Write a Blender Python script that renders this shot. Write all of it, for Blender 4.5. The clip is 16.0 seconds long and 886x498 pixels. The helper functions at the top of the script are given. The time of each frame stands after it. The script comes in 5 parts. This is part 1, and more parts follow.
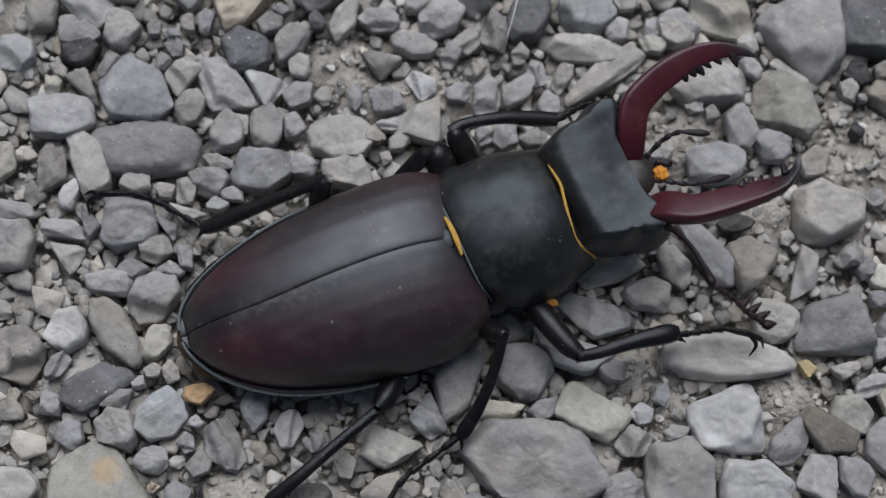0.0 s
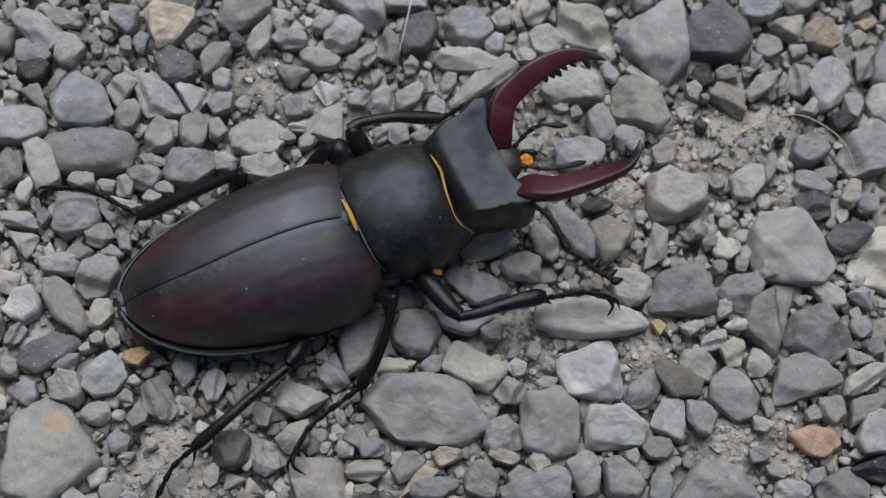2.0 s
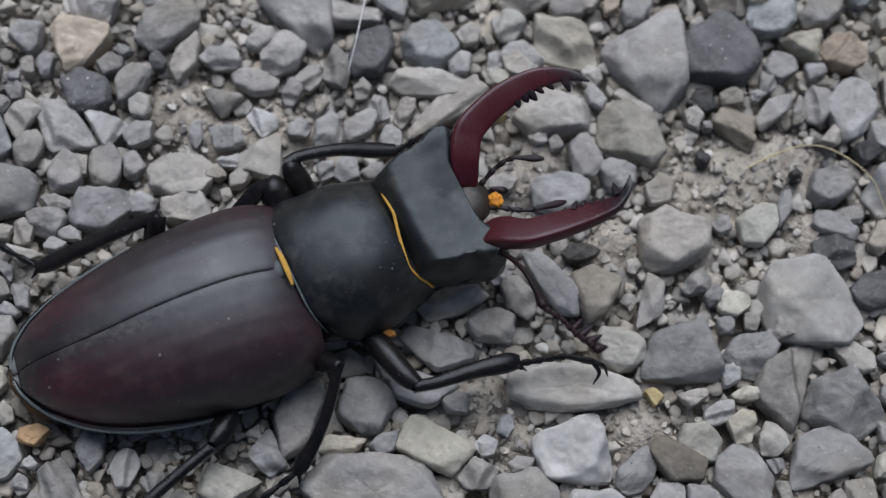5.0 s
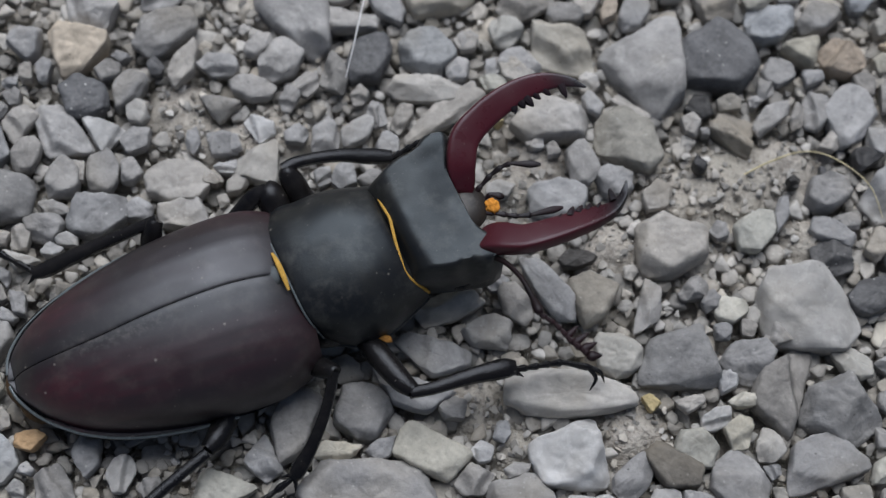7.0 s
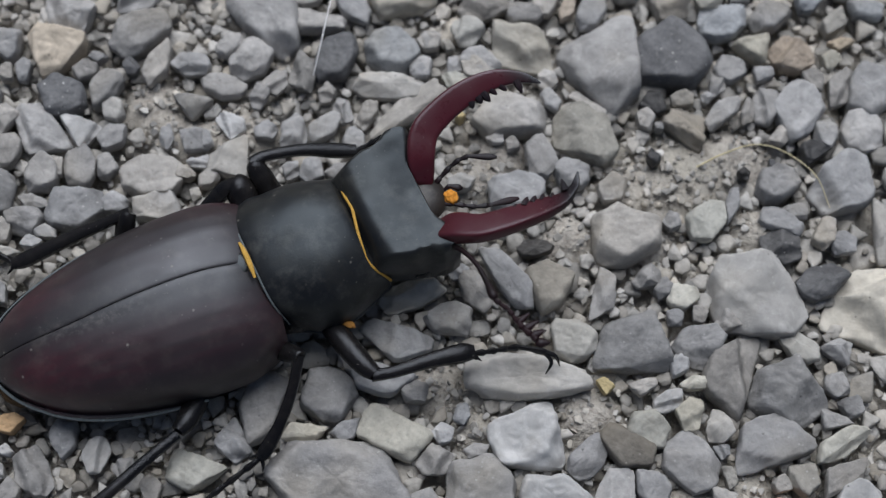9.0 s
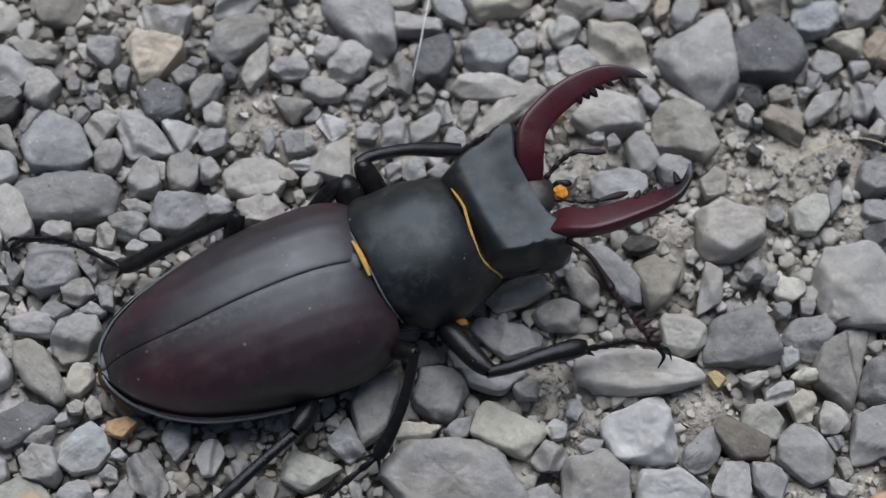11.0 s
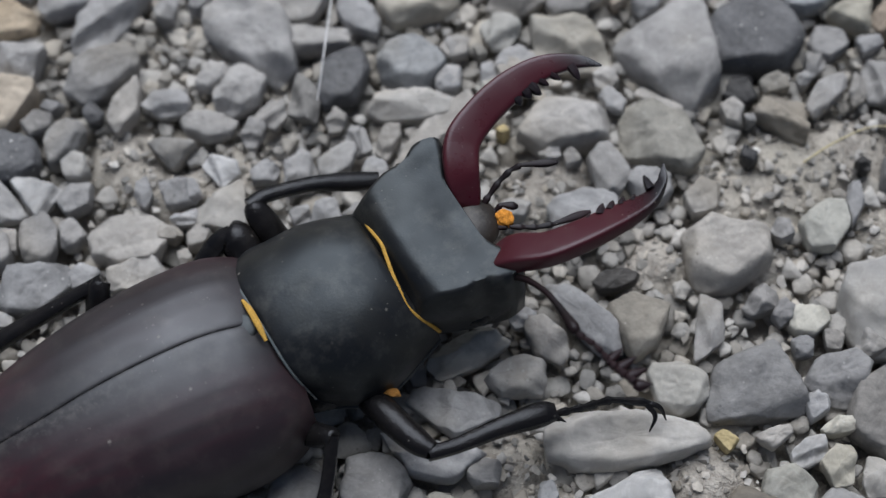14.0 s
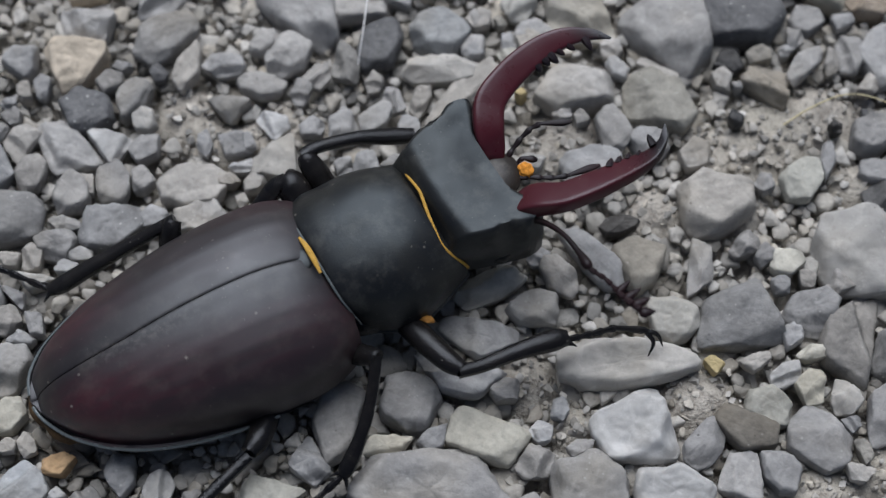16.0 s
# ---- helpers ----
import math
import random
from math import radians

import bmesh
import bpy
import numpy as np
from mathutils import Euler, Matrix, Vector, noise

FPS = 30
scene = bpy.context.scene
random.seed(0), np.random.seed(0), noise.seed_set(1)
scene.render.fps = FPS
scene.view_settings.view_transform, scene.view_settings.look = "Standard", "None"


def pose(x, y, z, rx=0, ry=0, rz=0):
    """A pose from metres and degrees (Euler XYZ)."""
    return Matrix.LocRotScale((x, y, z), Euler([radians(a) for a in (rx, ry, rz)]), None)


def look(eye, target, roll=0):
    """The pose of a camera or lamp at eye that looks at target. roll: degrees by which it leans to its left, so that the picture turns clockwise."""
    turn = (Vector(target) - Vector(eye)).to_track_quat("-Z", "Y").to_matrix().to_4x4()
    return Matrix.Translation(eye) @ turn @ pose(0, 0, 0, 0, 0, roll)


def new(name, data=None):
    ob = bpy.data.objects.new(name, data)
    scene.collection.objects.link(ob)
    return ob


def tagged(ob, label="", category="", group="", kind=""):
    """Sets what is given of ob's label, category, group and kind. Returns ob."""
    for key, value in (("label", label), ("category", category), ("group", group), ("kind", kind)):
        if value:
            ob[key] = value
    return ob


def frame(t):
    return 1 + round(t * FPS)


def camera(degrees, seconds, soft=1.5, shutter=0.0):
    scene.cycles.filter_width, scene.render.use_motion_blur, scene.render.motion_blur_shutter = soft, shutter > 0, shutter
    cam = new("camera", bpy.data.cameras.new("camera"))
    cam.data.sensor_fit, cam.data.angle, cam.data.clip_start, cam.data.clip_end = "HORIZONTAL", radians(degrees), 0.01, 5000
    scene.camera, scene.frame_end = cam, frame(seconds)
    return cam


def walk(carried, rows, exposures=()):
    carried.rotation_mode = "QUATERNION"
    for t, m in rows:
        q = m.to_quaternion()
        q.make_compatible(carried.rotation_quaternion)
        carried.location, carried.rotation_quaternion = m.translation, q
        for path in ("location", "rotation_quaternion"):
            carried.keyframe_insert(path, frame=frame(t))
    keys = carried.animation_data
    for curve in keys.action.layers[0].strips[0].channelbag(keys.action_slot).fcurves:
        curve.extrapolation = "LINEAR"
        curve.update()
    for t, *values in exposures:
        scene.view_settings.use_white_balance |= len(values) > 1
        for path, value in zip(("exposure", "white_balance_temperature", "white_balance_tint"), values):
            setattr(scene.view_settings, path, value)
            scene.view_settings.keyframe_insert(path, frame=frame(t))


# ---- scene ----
from functools import partial

# ---- camera and its way: a hand-held phone, zoomed in, 20 cm above a gravel path ----
cam = camera(28.0, 16.0, soft=1.4)
PATH = [
    (0, (-0.00807, -0.04627, 0.18388), (-0.00778, 0.00357, -0.00981), 10.84),
    (0.5, (-0.00611, -0.05054, 0.19653), (-0.00509, 0.00063, 0.00319), 11.05),
    (1, (-0.00277, -0.05205, 0.19673), (-0.00212, 0.00021, 0.00368), 10.28),
    (1.5, (0.00229, -0.05952, 0.20953), (0.00200, -0.00442, 0.01727), 9.10),
    (2, (0.00527, -0.06308, 0.21224), (0.00465, -0.00545, 0.02073), 8.81),
    (2.5, (0.00495, -0.06371, 0.21129), (0.00488, -0.00559, 0.01992), 9.41),
    (3, (0.00498, -0.06241, 0.20938), (0.00454, -0.00412, 0.01807), 9.09),
    (3.5, (0.00492, -0.04963, 0.18380), (0.00444, 0.00759, -0.00784), 8.93),
    (4, (0.00609, -0.05148, 0.18183), (0.00497, 0.00711, -0.00939), 8.28),
    (4.5, (0.00838, -0.05189, 0.18094), (0.00701, 0.00814, -0.00983), 8.00),
    (5, (0.01002, -0.05084, 0.18037), (0.00815, 0.01092, -0.00985), 7.54),
    (5.2, (0.01132, -0.05075, 0.18017), (0.00904, 0.01115, -0.01000), 7.15),
    (7.3, (0.01119, -0.05165, 0.18018), (0.00802, 0.01192, -0.00942), 6.54),
    (7.5, (0.01132, -0.05216, 0.18078), (0.00736, 0.01195, -0.00863), 5.90),
    (8, (0.01295, -0.05051, 0.18330), (0.00815, 0.01225, -0.00654), 4.98),
    (8.5, (0.01061, -0.05029, 0.18791), (0.00757, 0.01280, -0.00186), 6.43),
    (9, (0.01725, -0.05513, 0.18708), (0.01264, 0.00881, -0.00236), 5.07),
    (9.2, (0.01273, -0.05700, 0.18648), (0.00882, 0.00785, -0.00267), 5.79),
    (11.3, (0.00456, -0.06227, 0.18467), (0.00128, 0.00900, -0.00218), 4.81),
    (11.5, (0.00707, -0.06238, 0.18412), (0.00400, 0.01051, -0.00211), 4.49),
    (12, (0.01181, -0.06167, 0.17684), (0.00707, 0.01209, -0.00900), 1.42),
    (12.5, (0.01789, -0.05531, 0.17124), (0.01190, 0.01985, -0.01401), -0.90),
    (13, (0.01883, -0.05466, 0.16428), (0.01171, 0.02309, -0.01985), -2.28),
    (13.5, (0.01523, -0.05405, 0.15374), (0.00766, 0.02760, -0.02868), -2.30),
    (14, (0.01469, -0.05397, 0.14401), (0.00547, 0.02916, -0.03766), -2.88),
    (14.5, (0.00997, -0.05470, 0.14638), (0.00286, 0.02544, -0.03672), -1.23),
    (15, (0.00199, -0.05938, 0.15548), (-0.00314, 0.01843, -0.02869), 0.27),
    (15.5, (0.00752, -0.06575, 0.15870), (0.00263, 0.01328, -0.02496), 0.49),
    (16, (0.00951, -0.06499, 0.16433), (0.00466, 0.01422, -0.01925), 0.41),
]
walk(cam, [(t, look(eye, target, roll)) for t, eye, target, roll in PATH], exposures=((0, 0.32, 6450, 10), (2.5, 0.31, 6450, 10), (5, 0.37, 6400, 10), (8, 0.42, 6400, 9), (12, 0.49, 6400, 9), (16, 0.47, 6400, 9)))

# ---- light: open shade under a bright overcast sky ----
world = bpy.data.worlds.new("overcast_sky")
scene.world = world
world.use_nodes = True
wn = world.node_tree.nodes
sky = wn.new("ShaderNodeTexSky")
sky.sky_type, sky.sun_disc = "NISHITA", False
sky.sun_elevation, sky.sun_rotation = radians(60), radians(-10)
sky.air_density, sky.dust_density, sky.ozone_density = 1.0, 4.0, 1.0
wn["Background"].inputs["Strength"].default_value = 0.031
world.node_tree.links.new(sky.outputs["Color"], wn["Background"].inputs["Color"])
sun_data = bpy.data.lights.new("sun", "SUN")
sun_data.energy, sun_data.angle, sun_data.color = 2.15, radians(50), (0.93, 0.953, 1.0)
sun = new("sun", sun_data)
sun.matrix_world = look((-0.2, 1.2, 2.08), (0, 0, 0))

MM = 0.001


# ---- materials ----
class Nodes:
    """A small builder for node materials."""

    def __init__(self, name, rough=0.6, metal=0.0, spec=0.5):
        self.mat = bpy.data.materials.new(name)
        self.mat.use_nodes = True
        self.tree = self.mat.node_tree
        self.bsdf = self.tree.nodes["Principled BSDF"]
        self.bsdf.inputs["Roughness"].default_value = rough
        self.bsdf.inputs["Metallic"].default_value = metal
        self.bsdf.inputs["Specular IOR Level"].default_value = spec
        self.coords, self.place = self.tree.nodes.new("ShaderNodeTexCoord"), None

    def node(self, kind, **inputs):
        n = self.tree.nodes.new(kind)
        for key, value in inputs.items():
            self.put(value, n.inputs[key.replace("_", " ")])
        return n

    def put(self, value, socket):
        if hasattr(value, "is_output"):
            self.tree.links.new(value, socket)
        else:
            socket.default_value = value

    def noise(self, scale, detail=3.0, rough=0.55, space="Object", distortion=0.0):
        return self.node("ShaderNodeTexNoise", Vector=self.place or self.coords.outputs[space], Scale=scale, Detail=detail, Roughness=rough,
                         Distortion=distortion).outputs["Fac"]

    def spots(self, scale, space="Object"):
        return self.node("ShaderNodeTexVoronoi", Vector=self.place or self.coords.outputs[space], Scale=scale).outputs["Distance"]

    def ramp(self, value, *stops):
        n = self.node("ShaderNodeValToRGB", Fac=value)
        el = n.color_ramp.elements
        while len(el) < len(stops):
            el.new(0.5)
        for e, (place, colour) in zip(el, stops):
            e.position, e.color = place, (*colour, 1)
        return n.outputs["Color"]

    def grey(self, value, a, b, low=0.0, high=1.0):
        n = self.node("ShaderNodeMapRange", Value=value)
        for key, v in (("From Min", low), ("From Max", high), ("To Min", a), ("To Max", b)):
            n.inputs[key].default_value = v
        return n.outputs["Result"]

    def math(self, op, a, b=0.0):
        n = self.tree.nodes.new("ShaderNodeMath")
        n.operation = op
        self.put(a, n.inputs[0])
        self.put(b, n.inputs[1])
        return n.outputs[0]

    def mix(self, fac, a, b, blend="MIX"):
        n = self.tree.nodes.new("ShaderNodeMix")
        n.data_type, n.blend_type = "RGBA", blend
        self.put(fac, n.inputs[0])
        self.put(a if hasattr(a, "is_output") else (*a, 1), n.inputs[6])
        self.put(b if hasattr(b, "is_output") else (*b, 1), n.inputs[7])
        return n.outputs[2]

    def bump(self, height, strength, distance, normal=None):
        n = self.node("ShaderNodeBump", Height=height, Strength=strength, Distance=distance)
        if normal is not None:
            self.put(normal, n.inputs["Normal"])
        return n.outputs["Normal"]

    def done(self, colour, normal=None, rough=None):
        self.put(colour if hasattr(colour, "is_output") else (*colour, 1), self.bsdf.inputs["Base Color"])
        if normal is not None:
            self.put(normal, self.bsdf.inputs["Normal"])
        if rough is not None:
            self.put(rough, self.bsdf.inputs["Roughness"])
        return self.mat


def scaled(c, f):
    return tuple(v * f for v in c)


def stone_material(name, colour, stain=(0.36, 0.32, 0.25), speckle=0.25, islands=False, spread=0.16, spot=None, flecks=0.4, rough=0.72, relief=1.0, milky=0.0, even=0.0):
    """Crushed limestone: cloudy crystalline mottling, pale and dark grains, dusty stains, shallow pits."""
    m = Nodes(name, rough=rough, spec=0.35)
    m.bsdf.inputs["Subsurface Weight"].default_value = milky
    m.bsdf.inputs["Subsurface Radius"].default_value = (1.0, 0.95, 0.9)
    m.bsdf.inputs["Subsurface Scale"].default_value = 0.0009
    if islands:
        rnd = m.node("ShaderNodeNewGeometry").outputs["Random Per Island"]
    else:
        rnd = m.node("ShaderNodeObjectInfo").outputs["Random"]
    # each stone shows its own stretch of the pattern
    shift = m.node("ShaderNodeCombineXYZ", X=m.math("MULTIPLY", rnd, 3.0), Y=m.math("MULTIPLY", rnd, 7.0), Z=m.math("MULTIPLY", rnd, 11.0))
    moved = m.node("ShaderNodeVectorMath", Vector=m.coords.outputs["Object"])
    moved.operation = "ADD"
    m.put(shift.outputs[0], moved.inputs[1])
    m.place = moved.outputs["Vector"]
    cloud = m.noise(170, 4, 0.55, distortion=0.8)
    blotch = m.noise(520, 4, 0.6, distortion=0.5)
    grain = m.noise(2300, 4, 0.65)
    light = tuple(min(0.85, v * 1.25 + 0.02) for v in colour)
    deep = 0.66 + 0.26 * even
    base = m.ramp(cloud, (0.30, scaled(colour, deep)), (0.46, scaled(colour, 0.95)), (0.56, colour), (0.70, light))
    base = m.mix(m.grey(blotch, 0, 0.55, 0.52, 0.66), base, light)
    base = m.mix(m.grey(blotch, 0.5, 0, 0.32, 0.46), base, scaled(colour, deep - 0.04))
    base = m.mix(m.grey(grain, 0, speckle, 0.52, 0.72), base, scaled(colour, 0.42))
    base = m.mix(m.grey(grain, speckle * 0.8, 0, 0.28, 0.44), base, tuple(min(0.85, v * 1.3 + 0.05) for v in colour))
    base = m.mix(m.grey(m.noise(80, 2), 0.0, 0.40, 0.52, 0.72), base, stain)
    veins = m.math("ABSOLUTE", m.math("ADD", m.noise(210, 3, 0.6, distortion=1.2), -0.5))
    base = m.mix(m.grey(veins, 0.12, 0.0, 0.0, 0.03), base, tuple(min(0.85, v * 1.35 + 0.06) for v in colour))
    white = m.math("MULTIPLY", m.grey(m.spots(1100), flecks, 0.0, 0.08, 0.17), m.grey(m.noise(300, 2), 0, 1, 0.45, 0.6))
    base = m.mix(white, base, (0.60, 0.60, 0.58))
    dark = m.math("MULTIPLY", m.grey(m.spots(760), 0.7, 0.0, 0.05, 0.13), m.grey(m.noise(230, 2), 0, 1, 0.50, 0.62))
    base = m.mix(dark, base, scaled(colour, 0.28))
    if spot:
        far = m.node("ShaderNodeVectorMath", Vector=m.coords.outputs["Object"])
        far.operation = "DISTANCE"
        far.inputs[1].default_value = spot
        reach = m.math("ADD", far.outputs["Value"], m.grey(m.noise(600, 3), -0.0012, 0.0012))
        base = m.mix(m.grey(reach, 0.6, 0.0, 0.0002, 0.0022), base, (0.60, 0.36, 0.13))
    lean = m.math("FRACT", m.math("MULTIPLY", rnd, 17.3))
    base = m.mix(1.0, base, m.ramp(lean, (0.0, (0.99, 1.0, 1.015)), (0.45, (1.005, 1.0, 0.995)), (0.75, (1.02, 1.0, 0.97)), (1.0, (1.05, 1.0, 0.92))), "MULTIPLY")
    tint = m.grey(rnd, 1.0 - spread, 1.0 + spread)
    val = m.node("ShaderNodeHueSaturation", Color=base, Value=tint)
    h = m.bump(m.noise(430, 3, 0.55, distortion=0.4), 0.3 * relief, 0.0006)
    h = m.bump(m.noise(1100, 4, 0.6), 0.40 * relief, 0.0003, h)
    h = m.bump(grain, 0.40 * relief, 0.00016, h)
    h = m.bump(m.math("SUBTRACT", 1.0, dark), 0.4, 0.0002, h)
    return m.done(val.outputs["Color"], h, m.grey(cloud, rough - 0.10, rough + 0.14))


LIGHT = stone_material("light_grey_limestone", (0.352, 0.348, 0.347), relief=0.75, milky=0.2, even=0.3)
MID = stone_material("grey_limestone", (0.292, 0.289, 0.289))
SLATE = stone_material("blue_grey_limestone", (0.255, 0.256, 0.260), flecks=0.9, stain=(0.25, 0.25, 0.245))
BROWN_DARK = stone_material("dark_brown_limestone", (0.17, 0.16, 0.145))
DARK = stone_material("dark_speckled_limestone", (0.118, 0.119, 0.124), speckle=0.6, flecks=1.0, rough=0.55, stain=(0.15, 0.15, 0.155))
BLACK = stone_material("black_flint", (0.035, 0.035, 0.037), stain=(0.12, 0.11, 0.10), flecks=0.8, rough=0.5)
WHITE = stone_material("pale_limestone", (0.425, 0.423, 0.420), relief=0.5, milky=0.4, speckle=0.15, even=0.6)
CHALK = stone_material("chalky_cream_limestone", (0.45, 0.44, 0.41), relief=0.55, milky=0.3, speckle=0.15, even=0.6)
CREAM = stone_material("cream_grey_limestone", (0.43, 0.42, 0.375), relief=0.7, milky=0.2)
CREAM_BIG = stone_material("cream_limestone_with_rust", (0.315, 0.313, 0.28), spot=(0.0037, 0.0018, 0.0022))
TAN = stone_material("tan_sandstone", (0.46, 0.40, 0.325))
SANDSTONE = stone_material("warm_sandstone", (0.54, 0.45, 0.34), stain=(0.58, 0.42, 0.24))
AMBER = stone_material("amber_stone", (0.54, 0.36, 0.20), stain=(0.5, 0.28, 0.08))
TERRACOTTA = stone_material("rust_brown_stone", (0.46, 0.325, 0.245), stain=(0.46, 0.29, 0.18))
BLUISH = stone_material("bluish_grey_limestone", (0.345, 0.360, 0.378))
SNOW = stone_material("clean_white_limestone", (0.445, 0.443, 0.440), relief=0.5, milky=0.4, speckle=0.10, flecks=0.2, even=0.8)
OLIVE = stone_material("dull_olive_grey_limestone", (0.325, 0.318, 0.292), relief=1.2)
CHARCOAL = stone_material("charcoal_limestone", (0.165, 0.166, 0.172), speckle=0.5, flecks=1.0, relief=1.3, stain=(0.22, 0.22, 0.225))
WARM = stone_material("warm_grey_limestone", (0.305, 0.29, 0.262))
PINK = stone_material("pinkish_limestone", (0.40, 0.34, 0.28))
OCHRE = stone_material("ochre_stone", (0.48, 0.39, 0.21))
LOOKS = {
    LIGHT: "light grey angular crushed limestone piece lying in gravel", MID: "mid grey crushed limestone piece lying in gravel",
    SLATE: "dull blue-grey limestone piece lying in gravel", BROWN_DARK: "dark brownish stone wedged in the gravel",
    DARK: "dark grey speckled stone lying in gravel", BLACK: "small black flint chip lying in gravel",
    WHITE: "pale whitish limestone piece lying in gravel", CHALK: "chalky cream-white limestone piece lying in gravel",
    CREAM: "cream-grey limestone piece lying in gravel", CREAM_BIG: "large cream stone with a rusty orange spot",
    TAN: "tan sandstone piece lying among grey gravel", SANDSTONE: "warm sandy-orange stone lying among grey gravel",
    AMBER: "small amber stone beside the beetle's abdomen", TERRACOTTA: "rust-brown stone lying among grey gravel",
    BLUISH: "bluish grey limestone piece lying in gravel", WARM: "warm grey limestone piece lying in gravel",
    PINK: "pinkish limestone piece lying in gravel",
    SNOW: "clean white limestone block lying in gravel", OLIVE: "dull olive-grey lumpy stone lying in gravel", CHARCOAL: "charcoal-grey mottled stone lying in gravel",
    OCHRE: "tiny ochre yellow stone lying in gravel",
}


def sand_material():
    m = Nodes("pale_sandy_grit", rough=0.92, spec=0.2)
    cloud, mid, grain = m.noise(60, 3), m.noise(700, 4, 0.65), m.noise(3000, 3, 0.7)
    base = m.ramp(mid, (0.3, (0.30, 0.275, 0.245)), (0.5, (0.47, 0.437, 0.392)), (0.72, (0.58, 0.55, 0.50)))
    base = m.mix(m.grey(cloud, 0, 0.6, 0.4, 0.7), base, (0.44, 0.415, 0.355))
    base = m.mix(m.grey(grain, 0, 0.4, 0.52, 0.7), base, (0.17, 0.132, 0.115))
    pits = m.math("MULTIPLY", m.grey(m.spots(430), 0.6, 0.0, 0.05, 0.14), m.grey(m.noise(260, 2), 0, 1, 0.46, 0.56))
    base = m.mix(pits, base, (0.07, 0.062, 0.055))
    h = m.bump(m.noise(330, 4, 0.6, distortion=0.6), 0.8, 0.0012)
    h = m.bump(mid, 0.8, 0.0007, h)
    h = m.bump(m.math("SUBTRACT", 1.0, pits), 0.8, 0.0005, h)
    return m.done(base, m.bump(grain, 0.7, 0.00025, h))


SAND = sand_material()
GRIT = stone_material("mixed_fine_gravel", (0.385, 0.372, 0.35), islands=True, spread=0.42)


def chitin(name, colour, second, rough, spec=0.5, grain=0.15, mask=None, dust=0.05, sheen=(0.86, 0.91, 1.0), soil=(0.20, 0.18, 0.15), cast=None, grime=None):
    """Insect shell: two pigments, fine punctures, dull scuffs, grey dust; a bluish waxy gloss."""
    m = Nodes(name, rough=rough, spec=spec)
    m.bsdf.inputs["Specular Tint"].default_value = (*sheen, 1)
    cloud, pits = m.noise(140, 3), m.noise(5200, 2, 0.6)
    base = m.mix(m.grey(cloud, 0, 1, 0.35, 0.65) if mask is None else mask(m), colour, second)
    if cast:
        base = m.mix(m.grey(m.noise(110, 4, 0.65, distortion=0.7), 0, 1, 0.44, 0.70), base, cast)
    base = m.mix(m.grey(m.noise(420, 4, 0.7), 0, dust, 0.5, 0.75), base, soil)
    crumbs = m.math("MULTIPLY", m.grey(m.spots(620), 0.65, 0.0, 0.05, 0.11), m.grey(m.noise(170, 2), 0, 1, 0.52, 0.60))
    if grime:
        base = m.mix(grime(m), base, (0.16, 0.15, 0.14))
    specks = m.math("MULTIPLY", m.grey(m.spots(1500), 0.5, 0.0, 0.05, 0.12), m.grey(m.noise(240, 3), 0, 1, 0.54, 0.62))
    crumbs = m.math("MAXIMUM", crumbs, specks)
    base = m.mix(crumbs, base, (0.30, 0.28, 0.25))
    h = m.bump(pits, grain, 0.00008)
    h = m.bump(m.noise(520, 3), grain * 0.35, 0.0002, h)
    return m.done(base, h, m.math("ADD", m.grey(m.noise(300, 4, 0.65), rough - 0.05, rough + 0.09, 0.3, 0.7), m.math("MULTIPLY", crumbs, 0.3)))


def elytron_pigment(m):
    """Two blurred maroon fields in the hind half, one each side of the seam; black-brown elsewhere."""
    sep = m.node("ShaderNodeSeparateXYZ", Vector=m.coords.outputs["Object"])
    across = m.math("ADD", sep.outputs["Y"], -0.0014)
    off = m.math("ABSOLUTE", across)
    left = m.grey(across, 0.0, 1.0, -0.0004, 0.0004)
    back_right, back_left = m.grey(sep.outputs["X"], 1.0, 0.36, -0.031, -0.019), m.grey(sep.outputs["X"], 1.0, 0.14, -0.0335, -0.022)
    back = m.math("ADD", m.math("MULTIPLY", left, back_left), m.math("MULTIPLY", m.math("SUBTRACT", 1.0, left), back_right))
    back = m.math("MULTIPLY", back, m.grey(sep.outputs["X"], 0.25, 1.0, -0.0358, -0.0305))
    rise, fall = m.grey(off, 0.10, 1.0, 0.0007, 0.0036), m.grey(off, 1.0, 0.35, 0.0066, 0.0100)
    shoulder = m.math("MULTIPLY", m.grey(across, 0.0, 0.45, 0.0055, 0.0095), m.grey(sep.outputs["X"], 0.0, 1.0, -0.022, -0.008))
    along = m.node("ShaderNodeCombineXYZ", X=m.math("MULTIPLY", sep.outputs["X"], 0.12), Y=sep.outputs["Y"], Z=sep.outputs["Z"])
    streaks = m.node("ShaderNodeTexNoise", Vector=along.outputs[0], Scale=1500.0, Detail=3.0).outputs["Fac"]
    field = m.math("MULTIPLY", back, m.math("MULTIPLY", m.math("MULTIPLY", rise, fall), m.grey(m.noise(160, 2), 0.7, 1.15)))
    return m.math("MULTIPLY", m.math("MAXIMUM", field, shoulder), m.grey(streaks, 0.6, 1.35, 0.3, 0.7))


